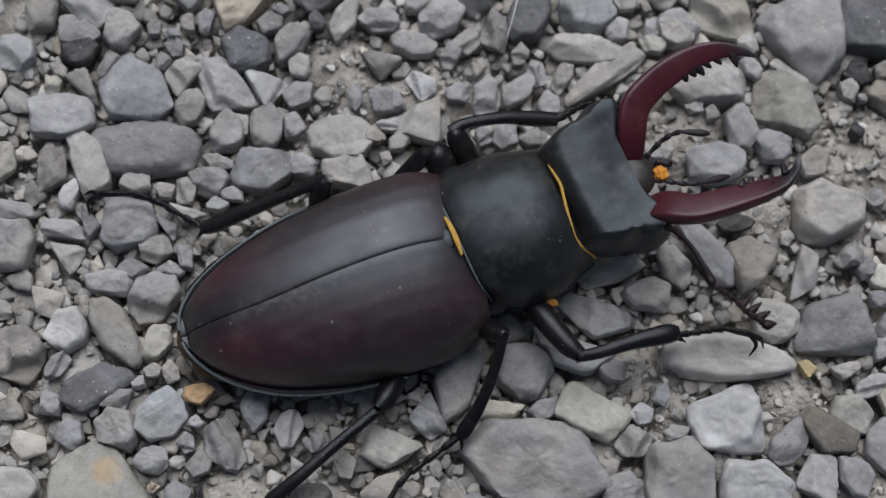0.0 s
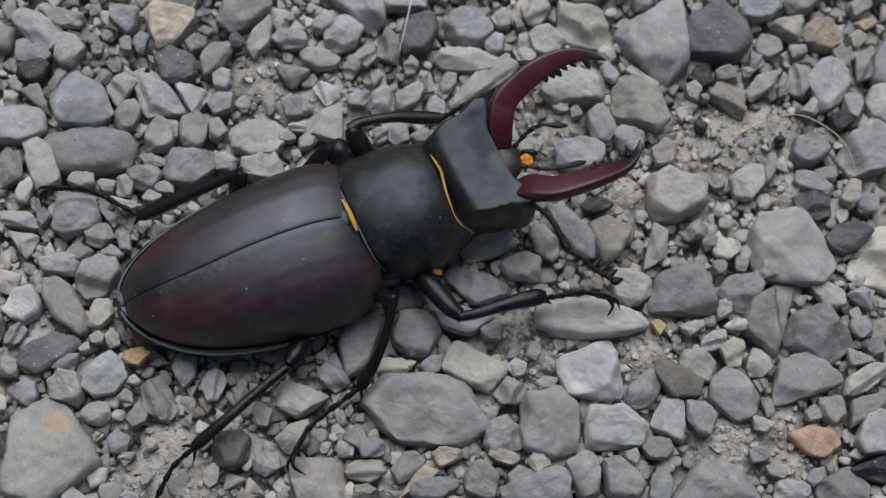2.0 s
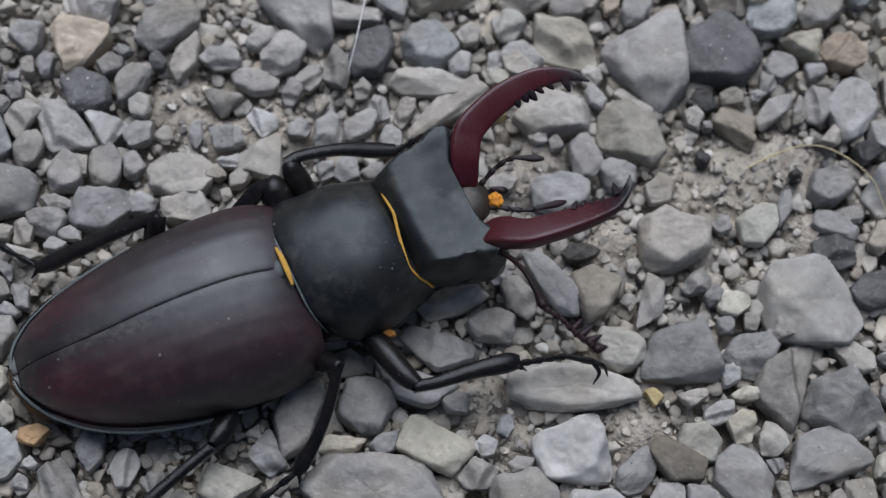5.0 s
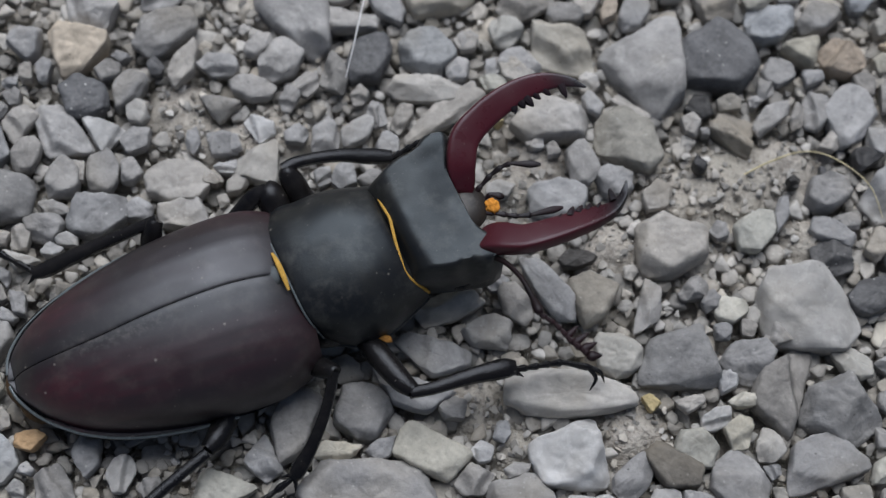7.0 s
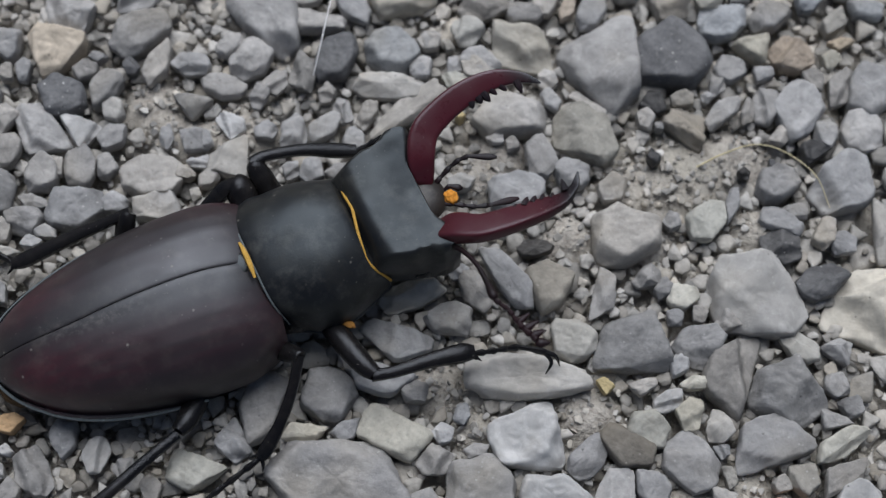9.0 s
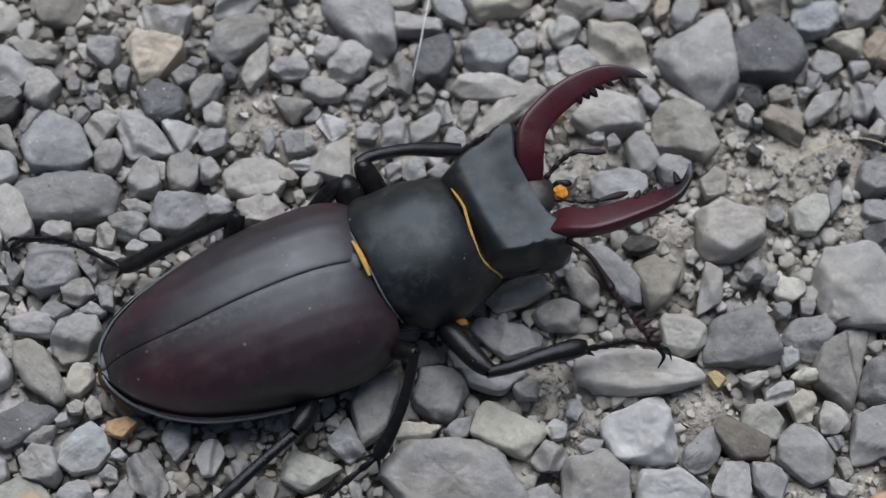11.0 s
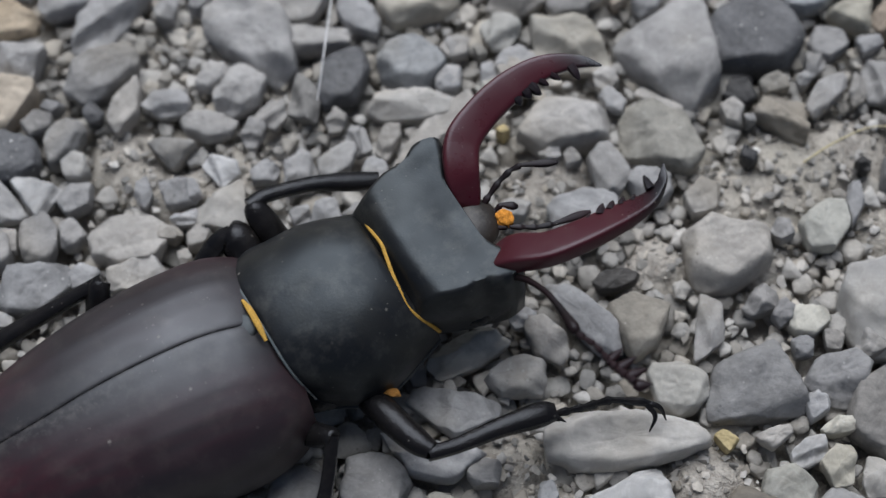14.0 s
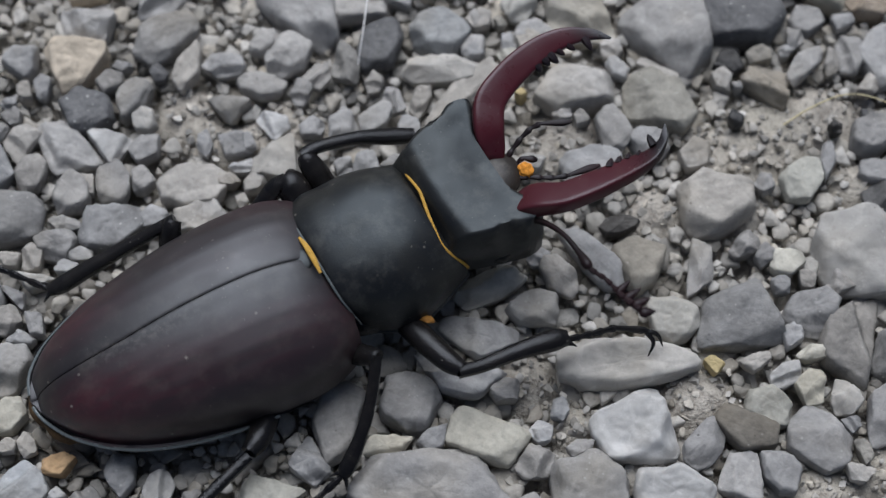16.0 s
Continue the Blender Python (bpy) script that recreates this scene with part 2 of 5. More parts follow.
def seam_grime(m):
    """Pale dust caught along the seam in the hind half."""
    sep = m.node("ShaderNodeSeparateXYZ", Vector=m.coords.outputs["Object"])
    off = m.math("ABSOLUTE", m.math("ADD", sep.outputs["Y"], -0.0008))
    stretch = m.math("MULTIPLY", m.grey(sep.outputs["X"], 0.0, 1.0, -0.031, -0.027), m.grey(sep.outputs["X"], 1.0, 0.0, -0.021, -0.015))
    return m.math("MULTIPLY", m.math("MULTIPLY", m.grey(off, 0.30, 0.0, 0.0003, 0.0014), stretch), m.grey(m.noise(1700, 3, 0.7), 0.0, 1.0, 0.48, 0.66))


ELYTRON = chitin("maroon_black_elytron", (0.0125, 0.0110, 0.0112), (0.048, 0.0090, 0.0140), 0.44, 0.78, 0.10, elytron_pigment, dust=0.12, grime=seam_grime)
SHELL = chitin("dull_black_shell", (0.0095, 0.0100, 0.0112), (0.013, 0.0135, 0.0150), 0.40, 0.42, 0.20, dust=0.5, soil=(0.085, 0.083, 0.076), cast=(0.022, 0.021, 0.018), sheen=(0.78, 0.90, 1.0))


def horn_pigment(m):
    """Dark red horn that blackens towards the tip."""
    sep = m.node("ShaderNodeSeparateXYZ", Vector=m.coords.outputs["Object"])
    return m.grey(m.math("ADD", sep.outputs["X"], m.grey(m.noise(300, 2), -0.0008, 0.0008)), 0.0, 1.0, 0.0240, 0.0275)


HORN = chitin("glossy_dark_red_horn", (0.060, 0.0095, 0.0150), (0.009, 0.006, 0.007), 0.30, 0.42, 0.06, horn_pigment, dust=0.05)
BROW = chitin("dull_brown_black_shell", (0.020, 0.017, 0.014), (0.030, 0.022, 0.017), 0.45, 0.35, 0.3, dust=0.4)
HORN_TIP = chitin("black_horn_tip", (0.010, 0.008, 0.009), (0.02, 0.01, 0.012), 0.3, 0.5, 0.05, dust=0.03)
LEG = chitin("glossy_black_leg", (0.006, 0.006, 0.007), (0.011, 0.010, 0.010), 0.18, 0.26, 0.55, dust=0.05)
RED_LEG = chitin("dark_red_feeler", (0.008, 0.005, 0.005), (0.018, 0.006, 0.007), 0.45, 0.28, 0.1, dust=0.0)
# glossy black rim; the sky's glint on it is painted into the base colour
RIM = chitin("black_rim_painted_glint", (0.10, 0.12, 0.125), (0.13, 0.15, 0.155), 0.26, 0.9, 0.1)


def hair_material(name, colour):
    """Short dense hair: streaked colour, fine relief."""
    m = Nodes(name, rough=0.75, spec=0.2)
    streak = m.noise(6500, 3, 0.6)
    base = m.ramp(streak, (0.32, scaled(colour, 0.7)), (0.52, colour), (0.72, tuple(min(0.9, v * 1.25) for v in colour)))
    return m.done(base, m.bump(streak, 0.6, 0.00006))


GOLD = hair_material("golden_hair_fringe", (0.56, 0.33, 0.07))
ORANGE = hair_material("orange_mouth_brush", (0.66, 0.27, 0.04))
TUFT = hair_material("rusty_leg_hair", (0.36, 0.17, 0.04))
FUR = hair_material("tawny_abdomen_hair", (0.085, 0.052, 0.026))
STRAW = Nodes("dry_straw_fibre", rough=0.6).done((0.56, 0.49, 0.30))
SILVER = Nodes("white_hair_fibre", rough=0.4).done((0.72, 0.72, 0.72))


# ---- helpers of this scene ----
def mesh_of(name, bm, material, angle=40.0):
    me = bpy.data.meshes.new(name)
    bm.to_mesh(me)
    bm.free()
    me.materials.append(material)
    me.polygons.foreach_set("use_smooth", [True] * len(me.polygons))
    me.set_sharp_from_angle(angle=radians(angle))
    return me


def part(name, bm, material, parent, label="", angle=40.0):
    ob = new(name, mesh_of(name, bm, material, angle))
    ob.parent = parent
    return tagged(ob, label=label)


def spline(points, steps=5):
    """A Catmull-Rom line through rows of numbers."""
    p = [np.array(q, float) for q in points]
    p = [2 * p[0] - p[1], *p, 2 * p[-1] - p[-2]]
    out = []
    for a, b, c, d in zip(p, p[1:], p[2:], p[3:]):
        for i in range(steps):
            u = i / steps
            out.append(0.5 * (2 * b + (c - a) * u + (2 * a - 5 * b + 4 * c - d) * u * u + (3 * b - a - 3 * c + d) * u**3))
    return out + [p[-2]]


def signed(v, power):
    return math.copysign(abs(v) ** power, v)


def tube(points, sides=10, steps=5, flat=1.0, up=(0, 0, 1), bm=None, origin=(0, 0, 0), square=1.0):
    """A tapered rod through rows of x, y, z, radius in millimetres, flattened across `up`."""
    bm = bm or bmesh.new()
    line, rings = spline(points, steps), []
    o = np.array(origin, float)
    for i, q in enumerate(line):
        ahead = line[min(i + 1, len(line) - 1)][:3] - line[max(i - 1, 0)][:3]
        ahead = ahead / (np.linalg.norm(ahead) + 1e-9)
        side = np.cross(ahead, up)
        side = side / (np.linalg.norm(side) + 1e-9)
        top = np.cross(side, ahead)
        r = max(q[3], 0.02)
        ring = []
        for k in range(sides):
            a = 2 * math.pi * k / sides
            ring.append(bm.verts.new((q[:3] - o + r * (signed(math.cos(a), square) * side + flat * signed(math.sin(a), square) * top)) * MM))
        rings.append(ring)
    for a, b in zip(rings, rings[1:]):
        for k in range(sides):
            bm.faces.new((a[k], a[(k + 1) % sides], b[(k + 1) % sides], b[k]))
    bm.faces.new(rings[0][::-1])
    bm.faces.new(rings[-1])
    bmesh.ops.recalc_face_normals(bm, faces=bm.faces)
    return bm


# ---- the ground: one sheet of sandy grit out to the horizon ----
def axis(near, far):
    steps = list(np.arange(-near, near + 1e-6, 0.0016))
    out, d = [], 0.004
    x = near
    while x < far:
        x += d
        d *= 1.35
        out.append(x)
    return [-v for v in out[::-1]] + steps + out


# patches where the sandy grit lies open, in millimetres: x, y, reach
SANDY = ((32.4, 19.0, 3.6), (37.9, 22.0, 4.8), (43.5, 24.9, 3.6), (47.3, 16.6, 2.6), (35.7, 13.1, 2.3), (-22.8, 20.5, 3.0), (-18.4, 16.6, 2.3), (-10.8, 18.8, 3.0), (43.1, -17.3, 3.8),
         (48.9, -13.1, 3.0), (50.9, -18.8, 3.0), (31.4, -7.5, 3.0), (-24.3, -29.4, 3.6), (-26.9, -33.3, 3.2), (-20.6, -33.6, 3.2), (14.3, -7.1, 2.8), (19.2, -11.4, 2.6), (15.1, 17.1, 3.0),
         (17.5, 20.7, 2.6), (26.7, 12.2, 2.5), (-21.6, 18.4, 2.6), (-15.0, 17.2, 2.6), (-13.0, 20.2, 2.4))


def openness(x, y):
    """How bare the sand lies at a place in millimetres, 0 to 1."""
    return max(math.exp(-(((x - a) ** 2 + (y - b) ** 2) / (1.15 * c) ** 2) ** 2) for a, b, c in SANDY)


def build_ground():
    xs, ys = axis(0.10, 60.0), axis(0.09, 60.0)
    verts = []
    for y in ys:
        for x in xs:
            near = max(0.0, 1.0 - max(abs(x), abs(y)) / 0.3)
            z = -0.0038 + near * (0.0007 * noise.noise((x * 90, y * 90, 0.3)) + 0.0004 * noise.noise((x * 330, y * 330, 1.7)))
            if near > 0.6:
                z += 0.0029 * openness(x / MM, y / MM)
            verts.append((x, y, z))
    n = len(xs)
    faces = [(j * n + i, j * n + i + 1, (j + 1) * n + i + 1, (j + 1) * n + i) for j in range(len(ys) - 1) for i in range(n - 1)]
    me = bpy.data.meshes.new("ground")
    me.from_pydata(verts, [], faces)
    me.polygons.foreach_set("use_smooth", [True] * len(me.polygons))
    me.materials.append(SAND)
    return tagged(new("ground", me), "pale sandy grit between the stones of a path", "ground", kind="structure")


build_ground()


# ---- gravel ----
def outline(seed):
    """A rounded, uneven polygon that fills the square from -1 to 1."""
    r = random.Random(seed)
    k, off = r.choice((3, 4, 4, 5, 5, 6, 6, 7, 8)), r.random() * 6.2832
    if k == 4:
        off = 0.785 + r.uniform(-0.3, 0.3)
    pts = []
    for i in range(k):
        a = off + (i + r.uniform(-0.34, 0.34)) * 6.2832 / k
        c, s = math.cos(a), math.sin(a)
        q = (abs(c) ** 2.6 + abs(s) ** 2.6) ** (-1 / 2.6) * r.uniform(0.84, 1.06)
        pts.append((c * q, s * q))
    for w0 in (0.10, 0.22):
        pts = [((1 - w) * a[0] + w * b[0], (1 - w) * a[1] + w * b[1]) for a, b in zip(pts, pts[1:] + pts[:1]) for w in (w0, 1 - w0)]
    x, y = [p[0] for p in pts], [p[1] for p in pts]
    cx, sx, cy, sy = (max(x) + min(x)) / 2, (max(x) - min(x)) / 2, (max(y) + min(y)) / 2, (max(y) - min(y)) / 2
    return [((a - cx) / sx, (b - cy) / sy) for a, b in pts]


RINGS = ((0.60, -1.0), (0.90, -0.5), (1.0, 0.0), (0.995, 0.20), (0.98, 0.40), (0.958, 0.57), (0.925, 0.71), (0.88, 0.82), (0.82, 0.895), (0.74, 0.94), (0.63, 0.97), (0.49, 0.99), (0.33, 1.0), (0.17, 1.01))
FINE_RINGS = RINGS[:9] + ((0.76, 0.935), (0.69, 0.955), (0.62, 0.97), (0.54, 0.98), (0.46, 0.99), (0.38, 0.997), (0.30, 1.0), (0.22, 1.005), (0.14, 1.01), (0.07, 1.01))
FEW_RINGS = ((0.55, -1.0), (0.96, -0.3), (1.0, 0.1), (0.93, 0.52), (0.76, 0.80), (0.45, 0.97))


def soft_min(a, b, k=0.5):
    h = max(0.0, min(1.0, 0.5 + 0.5 * (b - a) / k))
    return b * (1 - h) + a * h - k * h * (1 - h)


def dense(edge, most=0.22):
    """More points along the long sides of an outline."""
    out = []
    for a, b in zip(edge, edge[1:] + edge[:1]):
        n = max(1, math.ceil(math.dist(a, b) / most))
        out += [(a[0] + (b[0] - a[0]) * i / n, a[1] + (b[1] - a[1]) * i / n) for i in range(n)]
    return out


def rock(length, width, high, low, seed, most=0.15, rings=RINGS, flat=False):
    """Vertices and faces of a broken stone in metres: an outline, a tilted top, chamfered facets, uneven sides."""
    r = random.Random(seed * 7 + 3)
    flat = flat or random.Random(seed + 5).random() < 0.4
    edge = dense(outline(seed), most)
    n = len(edge)
    planes = []
    first = r.random() * 6.2832
    for i in range(r.choice((3, 4, 5, 6))):
        a, slope, start = first + i * 2.4 + r.uniform(-0.4, 0.4), r.choice((0.35, 0.6, 0.9, 1.4, 2.2)), r.uniform(0.0, 0.75)
        if flat:
            slope, start = 1.6, r.uniform(0.66, 0.8)
        planes.append((math.cos(a), math.sin(a), 0.97 + slope * start, slope))
    tilt = r.random() * 6.2832
    planes.append((math.cos(tilt), math.sin(tilt), r.uniform(0.80, 0.96), r.uniform(0.04, 0.30)))
    keen, square = r.choice((0.04, 0.07, 0.11, 0.16)), r.choice((0.5, 0.65, 0.8, 1.0))
    shift = (r.uniform(-40, 40), r.uniform(-40, 40), r.uniform(-40, 40))
    verts = []
    size = min(length, width)

    def place(x, y, z):
        if z > 0:
            z = z**square
            for px, py, c, slope in planes:
                z = soft_min(z, max(0.08 + 0.22 * z, c - slope * (px * x + py * y)), keen)
        q = Vector((x * length / size, y * width / size, z)) * 1.5 + Vector(shift)
        d = 0.085 * noise.noise(q) + 0.055 * (abs(noise.noise(q * 2.1)) - 0.2) + 0.022 * noise.noise(q * 4.7)
        k = 1 + d * (0.85 if abs(z) < 0.4 else 0.95)
        verts.append((x * k * length / 2, y * k * width / 2, (z + 1.4 * d * (z > 0)) * (high if z > 0 else low)))

    for s, z in rings:
        for x, y in edge:
            place(x * s, y * s, z)
    place(0, 0, 1.03)
    place(0, 0, -1.0)
    faces = []
    for j in range(len(rings) - 1):
        for i in range(n):
            faces.append((j * n + i, j * n + (i + 1) % n, (j + 1) * n + (i + 1) % n, (j + 1) * n + i))
    last, top = (len(rings) - 1) * n, len(rings) * n
    faces += [(last + i, last + (i + 1) % n, top) for i in range(n)]
    faces += [((i + 1) % n, i, top + 1) for i in range(n)]
    return verts, faces


def stone_mesh(verts, faces, material, angle=58):
    me = bpy.data.meshes.new("gravel_stone")
    me.from_pydata(verts, [], faces)
    me.materials.append(material)
    me.polygons.foreach_set("use_smooth", [True] * len(me.polygons))
    me.set_sharp_from_angle(angle=radians(angle))
    return me


PLACED = []


def gravel_stone(material, x, y, length, width, turn, seed, flat=False):
    """One stone of the path, in millimetres and degrees."""
    small = min(length, width)
    r = random.Random(round(x * 10) * 1009 + round(y * 10))
    high = min(3.6, 0.46 * small) * r.uniform(0.75, 1.25) + 0.2
    low = max(1.8, min(4.0, 0.5 * small))
    verts, faces = rock(length * MM, width * MM, high * MM, low * MM, seed, rings=FINE_RINGS if small > 4 else RINGS, flat=flat)
    ob = new("gravel_stone", stone_mesh(verts, faces, material))
    ob.matrix_basis = pose(x * MM, y * MM, (0.15 - 0.5 * high) * MM, r.uniform(-3, 3), r.uniform(-3, 3), turn)
    PLACED.append((x, y, length / 2, width / 2, radians(turn)))
    return tagged(ob, LOOKS[material], "stone", "gravel stones of the path")


gravel_stone(MID, 5.5, -19.6, 16.2, 8.9, 6, 2412, flat=True)
gravel_stone(CREAM_BIG, -39.1, -32.7, 12.1, 11.5, 42, 3733)
gravel_stone(LIGHT, 28.6, 34.3, 10.2, 11.3, 144, 3054, flat=True)
gravel_stone(WHITE, 47.6, 8.1, 11.1, 10.0, 120, 3023)
gravel_stone(CHALK, 60.9, 9.8, 9.2, 10.5, 162, 1149)
gravel_stone(LIGHT, -11.8, 33.5, 6.6, 11.8, 54, 3429)
gravel_stone(SLATE, -41.3, 6.1, 12.2, 6.4, 12, 1858)
gravel_stone(CHARCOAL, 35.0, 35.3, 8.6, 8.9, 54, 77)
gravel_stone(MID, 41.5, -22.8, 12.0, 6.2, 12, 3943)
gravel_stone(SNOW, 24.2, -4.9, 13.9, 5.2, 6, 445, flat=True)
gravel_stone(LIGHT, 21.1, -18.6, 7.7, 8.9, 12, 150, flat=True)
gravel_stone(SLATE, 52.7, -1.6, 8.8, 7.6, 174, 730)
gravel_stone(SLATE, -43.9, 12.1, 7.2, 9.1, 42, 2296)
gravel_stone(LIGHT, -20.6, 11.3, 7.4, 4.9, 12, 4351)
gravel_stone(LIGHT, -19.4, 7.3, 5.4, 4.3, 20, 2318)
gravel_stone(SLATE, 35.1, 1.0, 8.7, 7.0, 6, 2436)
gravel_stone(MID, -5.3, -30.6, 9.0, 6.7, 120, 1475)
gravel_stone(SNOW, 24.8, -11.5, 7.9, 7.4, 18, 594, flat=True)
gravel_stone(MID, 45.8, -0.6, 10.4, 5.6, 84, 1210)
gravel_stone(LIGHT, 56.5, 23.0, 8.6, 6.6, 54, 1560)
gravel_stone(LIGHT, 32.8, 13.1, 7.9, 7.2, 12, 1755, flat=True)
gravel_stone(LIGHT, 17.9, 25.1, 7.6, 7.4, 144, 3095)
gravel_stone(LIGHT, 51.0, -7.7, 9.5, 5.7, 24, 4929)
gravel_stone(OLIVE, 26.8, 24.6, 6.3, 8.5, 72, 3266)
gravel_stone(CHALK, 3.1, 38.8, 8.3, 6.1, 30, 1110)
gravel_stone(CHALK, 18.1, 34.0, 5.8, 8.3, 84, 4513)
gravel_stone(LIGHT, -26.3, 34.7, 9.9, 4.5, 60, 2618)
gravel_stone(MID, 20.4, -26.7, 8.9, 5.0, 12, 430)
gravel_stone(SNOW, 29.0, -17.8, 8.0, 5.5, 12, 4835, flat=True)
gravel_stone(TAN, -34.8, 25.2, 6.7, 6.4, 36, 4408)
gravel_stone(MID, -26.0, 28.8, 8.0, 5.3, 48, 3289)
gravel_stone(MID, -49.5, -18.3, 5.9, 6.7, 12, 4050)
gravel_stone(LIGHT, 42.8, -11.3, 7.1, 5.6, 150, 591)
gravel_stone(LIGHT, 50.3, 31.5, 5.5, 7.2, 150, 2697)
gravel_stone(MID, -4.1, -13.2, 8.8, 4.5, 78, 3733)
gravel_stone(MID, -41.2, -2.2, 6.3, 6.1, 12, 4413)
gravel_stone(LIGHT, -30.0, 37.3, 5.1, 7.4, 162, 1186)
gravel_stone(LIGHT, 58.3, 35.3, 5.1, 7.5, 0, 2447)
gravel_stone(CREAM, 10.8, -13.5, 4.7, 8.0, 78, 2463)
gravel_stone(LIGHT, -34.7, 14.6, 4.8, 7.7, 42, 3888)
gravel_stone(WARM, -39.9, -14.2, 9.1, 4.1, 138, 2203)
gravel_stone(LIGHT, 9.2, -3.3, 4.4, 8.5, 90, 1730)
gravel_stone(LIGHT, -50.9, 7.9, 7.5, 4.9, 6, 3044)
gravel_stone(BLUISH, 3.2, 31.1, 6.3, 5.7, 156, 4811)
gravel_stone(MID, 2.9, -10.3, 6.0, 6.0, 162, 2221)
gravel_stone(WHITE, -12.6, 14.0, 7.0, 4.9, 42, 520)
gravel_stone(SLATE, -28.5, 6.0, 6.7, 5.1, 6, 804)
gravel_stone(LIGHT, 7.6, -7.6, 9.1, 3.7, 174, 1210)
gravel_stone(DARK, -3.2, 29.1, 4.6, 7.2, 168, 3415)
gravel_stone(LIGHT, 6.0, 23.7, 10.6, 3.1, 48, 3164)
gravel_stone(MID, 57.2, -20.3, 6.8, 4.8, 6, 2452)
gravel_stone(LIGHT, -36.9, -10.0, 5.1, 6.3, 168, 1802)
gravel_stone(WHITE, 60.7, -13.1, 5.9, 5.4, 96, 4227)
gravel_stone(CHARCOAL, -40.8, -20.1, 8.2, 3.9, 42, 205)
gravel_stone(LIGHT, 20.0, 16.2, 6.7, 4.7, 18, 4434)
gravel_stone(WARM, 25.3, 6.1, 5.8, 5.4, 120, 2164)
gravel_stone(MID, -52.8, -7.1, 5.7, 5.4, 108, 1533)
gravel_stone(MID, 30.2, -24.3, 4.9, 6.3, 60, 3462)
gravel_stone(LIGHT, 20.3, 6.1, 9.1, 3.3, 138, 4680)
gravel_stone(LIGHT, -46.8, 3.3, 3.9, 7.6, 30, 4932)
gravel_stone(BLUISH, -33.4, -21.9, 5.8, 5.0, 60, 1135)
gravel_stone(LIGHT, -34.2, 29.3, 5.8, 5.0, 12, 3378)
gravel_stone(MID, 33.9, 42.7, 5.2, 5.4, 96, 3176)
gravel_stone(MID, 42.2, 1.9, 5.0, 5.7, 156, 3266)
gravel_stone(SNOW, 3.8, 26.5, 8.6, 3.3, 0, 4585)
gravel_stone(DARK, -32.9, 19.2, 5.2, 5.4, 42, 331)
gravel_stone(LIGHT, -51.5, 21.0, 7.1, 4.0, 156, 1359)
gravel_stone(SANDSTONE, -35.3, 33.4, 4.2, 5.0, 60, 2892)
gravel_stone(LIGHT, -7.7, 38.0, 4.6, 6.0, 156, 2396)
gravel_stone(BLUISH, 40.6, 41.1, 5.9, 4.6, 12, 4062)
gravel_stone(BROWN_DARK, 35.6, -11.1, 6.6, 4.1, 156, 3612)
gravel_stone(CHALK, 28.4, -0.0, 4.9, 5.5, 84, 2140)
gravel_stone(LIGHT, 57.8, 30.0, 5.3, 4.8, 108, 4875)
gravel_stone(CHALK, 10.1, 2.3, 7.8, 3.2, 24, 641)
gravel_stone(TERRACOTTA, 53.1, -15.5, 6.6, 3.8, 174, 1451)
gravel_stone(DARK, 54.9, 11.2, 6.2, 4.0, 30, 456)
gravel_stone(CREAM, -9.5, -21.1, 4.3, 5.7, 72, 2318)
gravel_stone(LIGHT, -12.9, 27.1, 4.7, 5.2, 144, 1656)
gravel_stone(MID, 26.3, -24.2, 5.7, 4.2, 120, 992)
gravel_stone(LIGHT, 35.1, -16.0, 4.3, 5.6, 6, 915)
gravel_stone(DARK, -16.5, -28.2, 5.1, 4.6, 84, 2453)
gravel_stone(MID, 37.8, 27.2, 4.4, 5.3, 78, 1628)
gravel_stone(MID, 48.9, 21.9, 4.9, 4.8, 72, 1882)
gravel_stone(LIGHT, 16.7, 42.4, 6.2, 3.8, 0, 4546)
gravel_stone(MID, -26.4, -23.9, 4.0, 5.8, 36, 4580)
gravel_stone(PINK, 48.9, 38.2, 4.6, 5.0, 54, 4243)
gravel_stone(MID, 13.7, -27.0, 4.5, 5.0, 24, 680)
gravel_stone(WHITE, -45.1, -15.0, 4.7, 4.7, 126, 1803)
gravel_stone(MID, 32.0, -12.3, 3.5, 6.4, 150, 4347)
gravel_stone(CREAM, 41.3, 16.3, 4.8, 4.6, 96, 2891)
gravel_stone(MID, 15.3, -21.1, 4.9, 4.5, 18, 3654)
gravel_stone(CREAM, 58.8, -6.7, 2.9, 7.3, 126, 4005)
gravel_stone(MID, 12.7, 38.3, 5.9, 3.6, 18, 2701)
gravel_stone(LIGHT, -2.4, 36.1, 3.3, 6.3, 36, 690)
gravel_stone(WHITE, -46.6, -31.7, 5.2, 4.0, 12, 664)
gravel_stone(MID, 46.0, 42.7, 5.3, 3.9, 12, 4951)
gravel_stone(CHALK, 10.9, 41.8, 5.0, 4.1, 6, 4151)
gravel_stone(LIGHT, 14.4, 0.4, 3.8, 5.4, 96, 3348)
gravel_stone(LIGHT, -37.5, -24.1, 4.1, 4.8, 78, 262)
gravel_stone(MID, -29.0, 11.0, 3.7, 5.2, 18, 4481)
gravel_stone(BLACK, 60.1, -17.7, 5.4, 3.6, 6, 283)
gravel_stone(LIGHT, 22.0, 20.9, 3.6, 5.3, 18, 464)
gravel_stone(LIGHT, -47.1, 18.9, 4.3, 4.4, 48, 4465)
gravel_stone(DARK, 50.0, 14.6, 5.2, 3.7, 168, 1510)
gravel_stone(LIGHT, -33.0, 9.5, 3.8, 4.9, 0, 3221)
gravel_stone(LIGHT, -5.9, 33.0, 6.6, 2.8, 0, 2339)
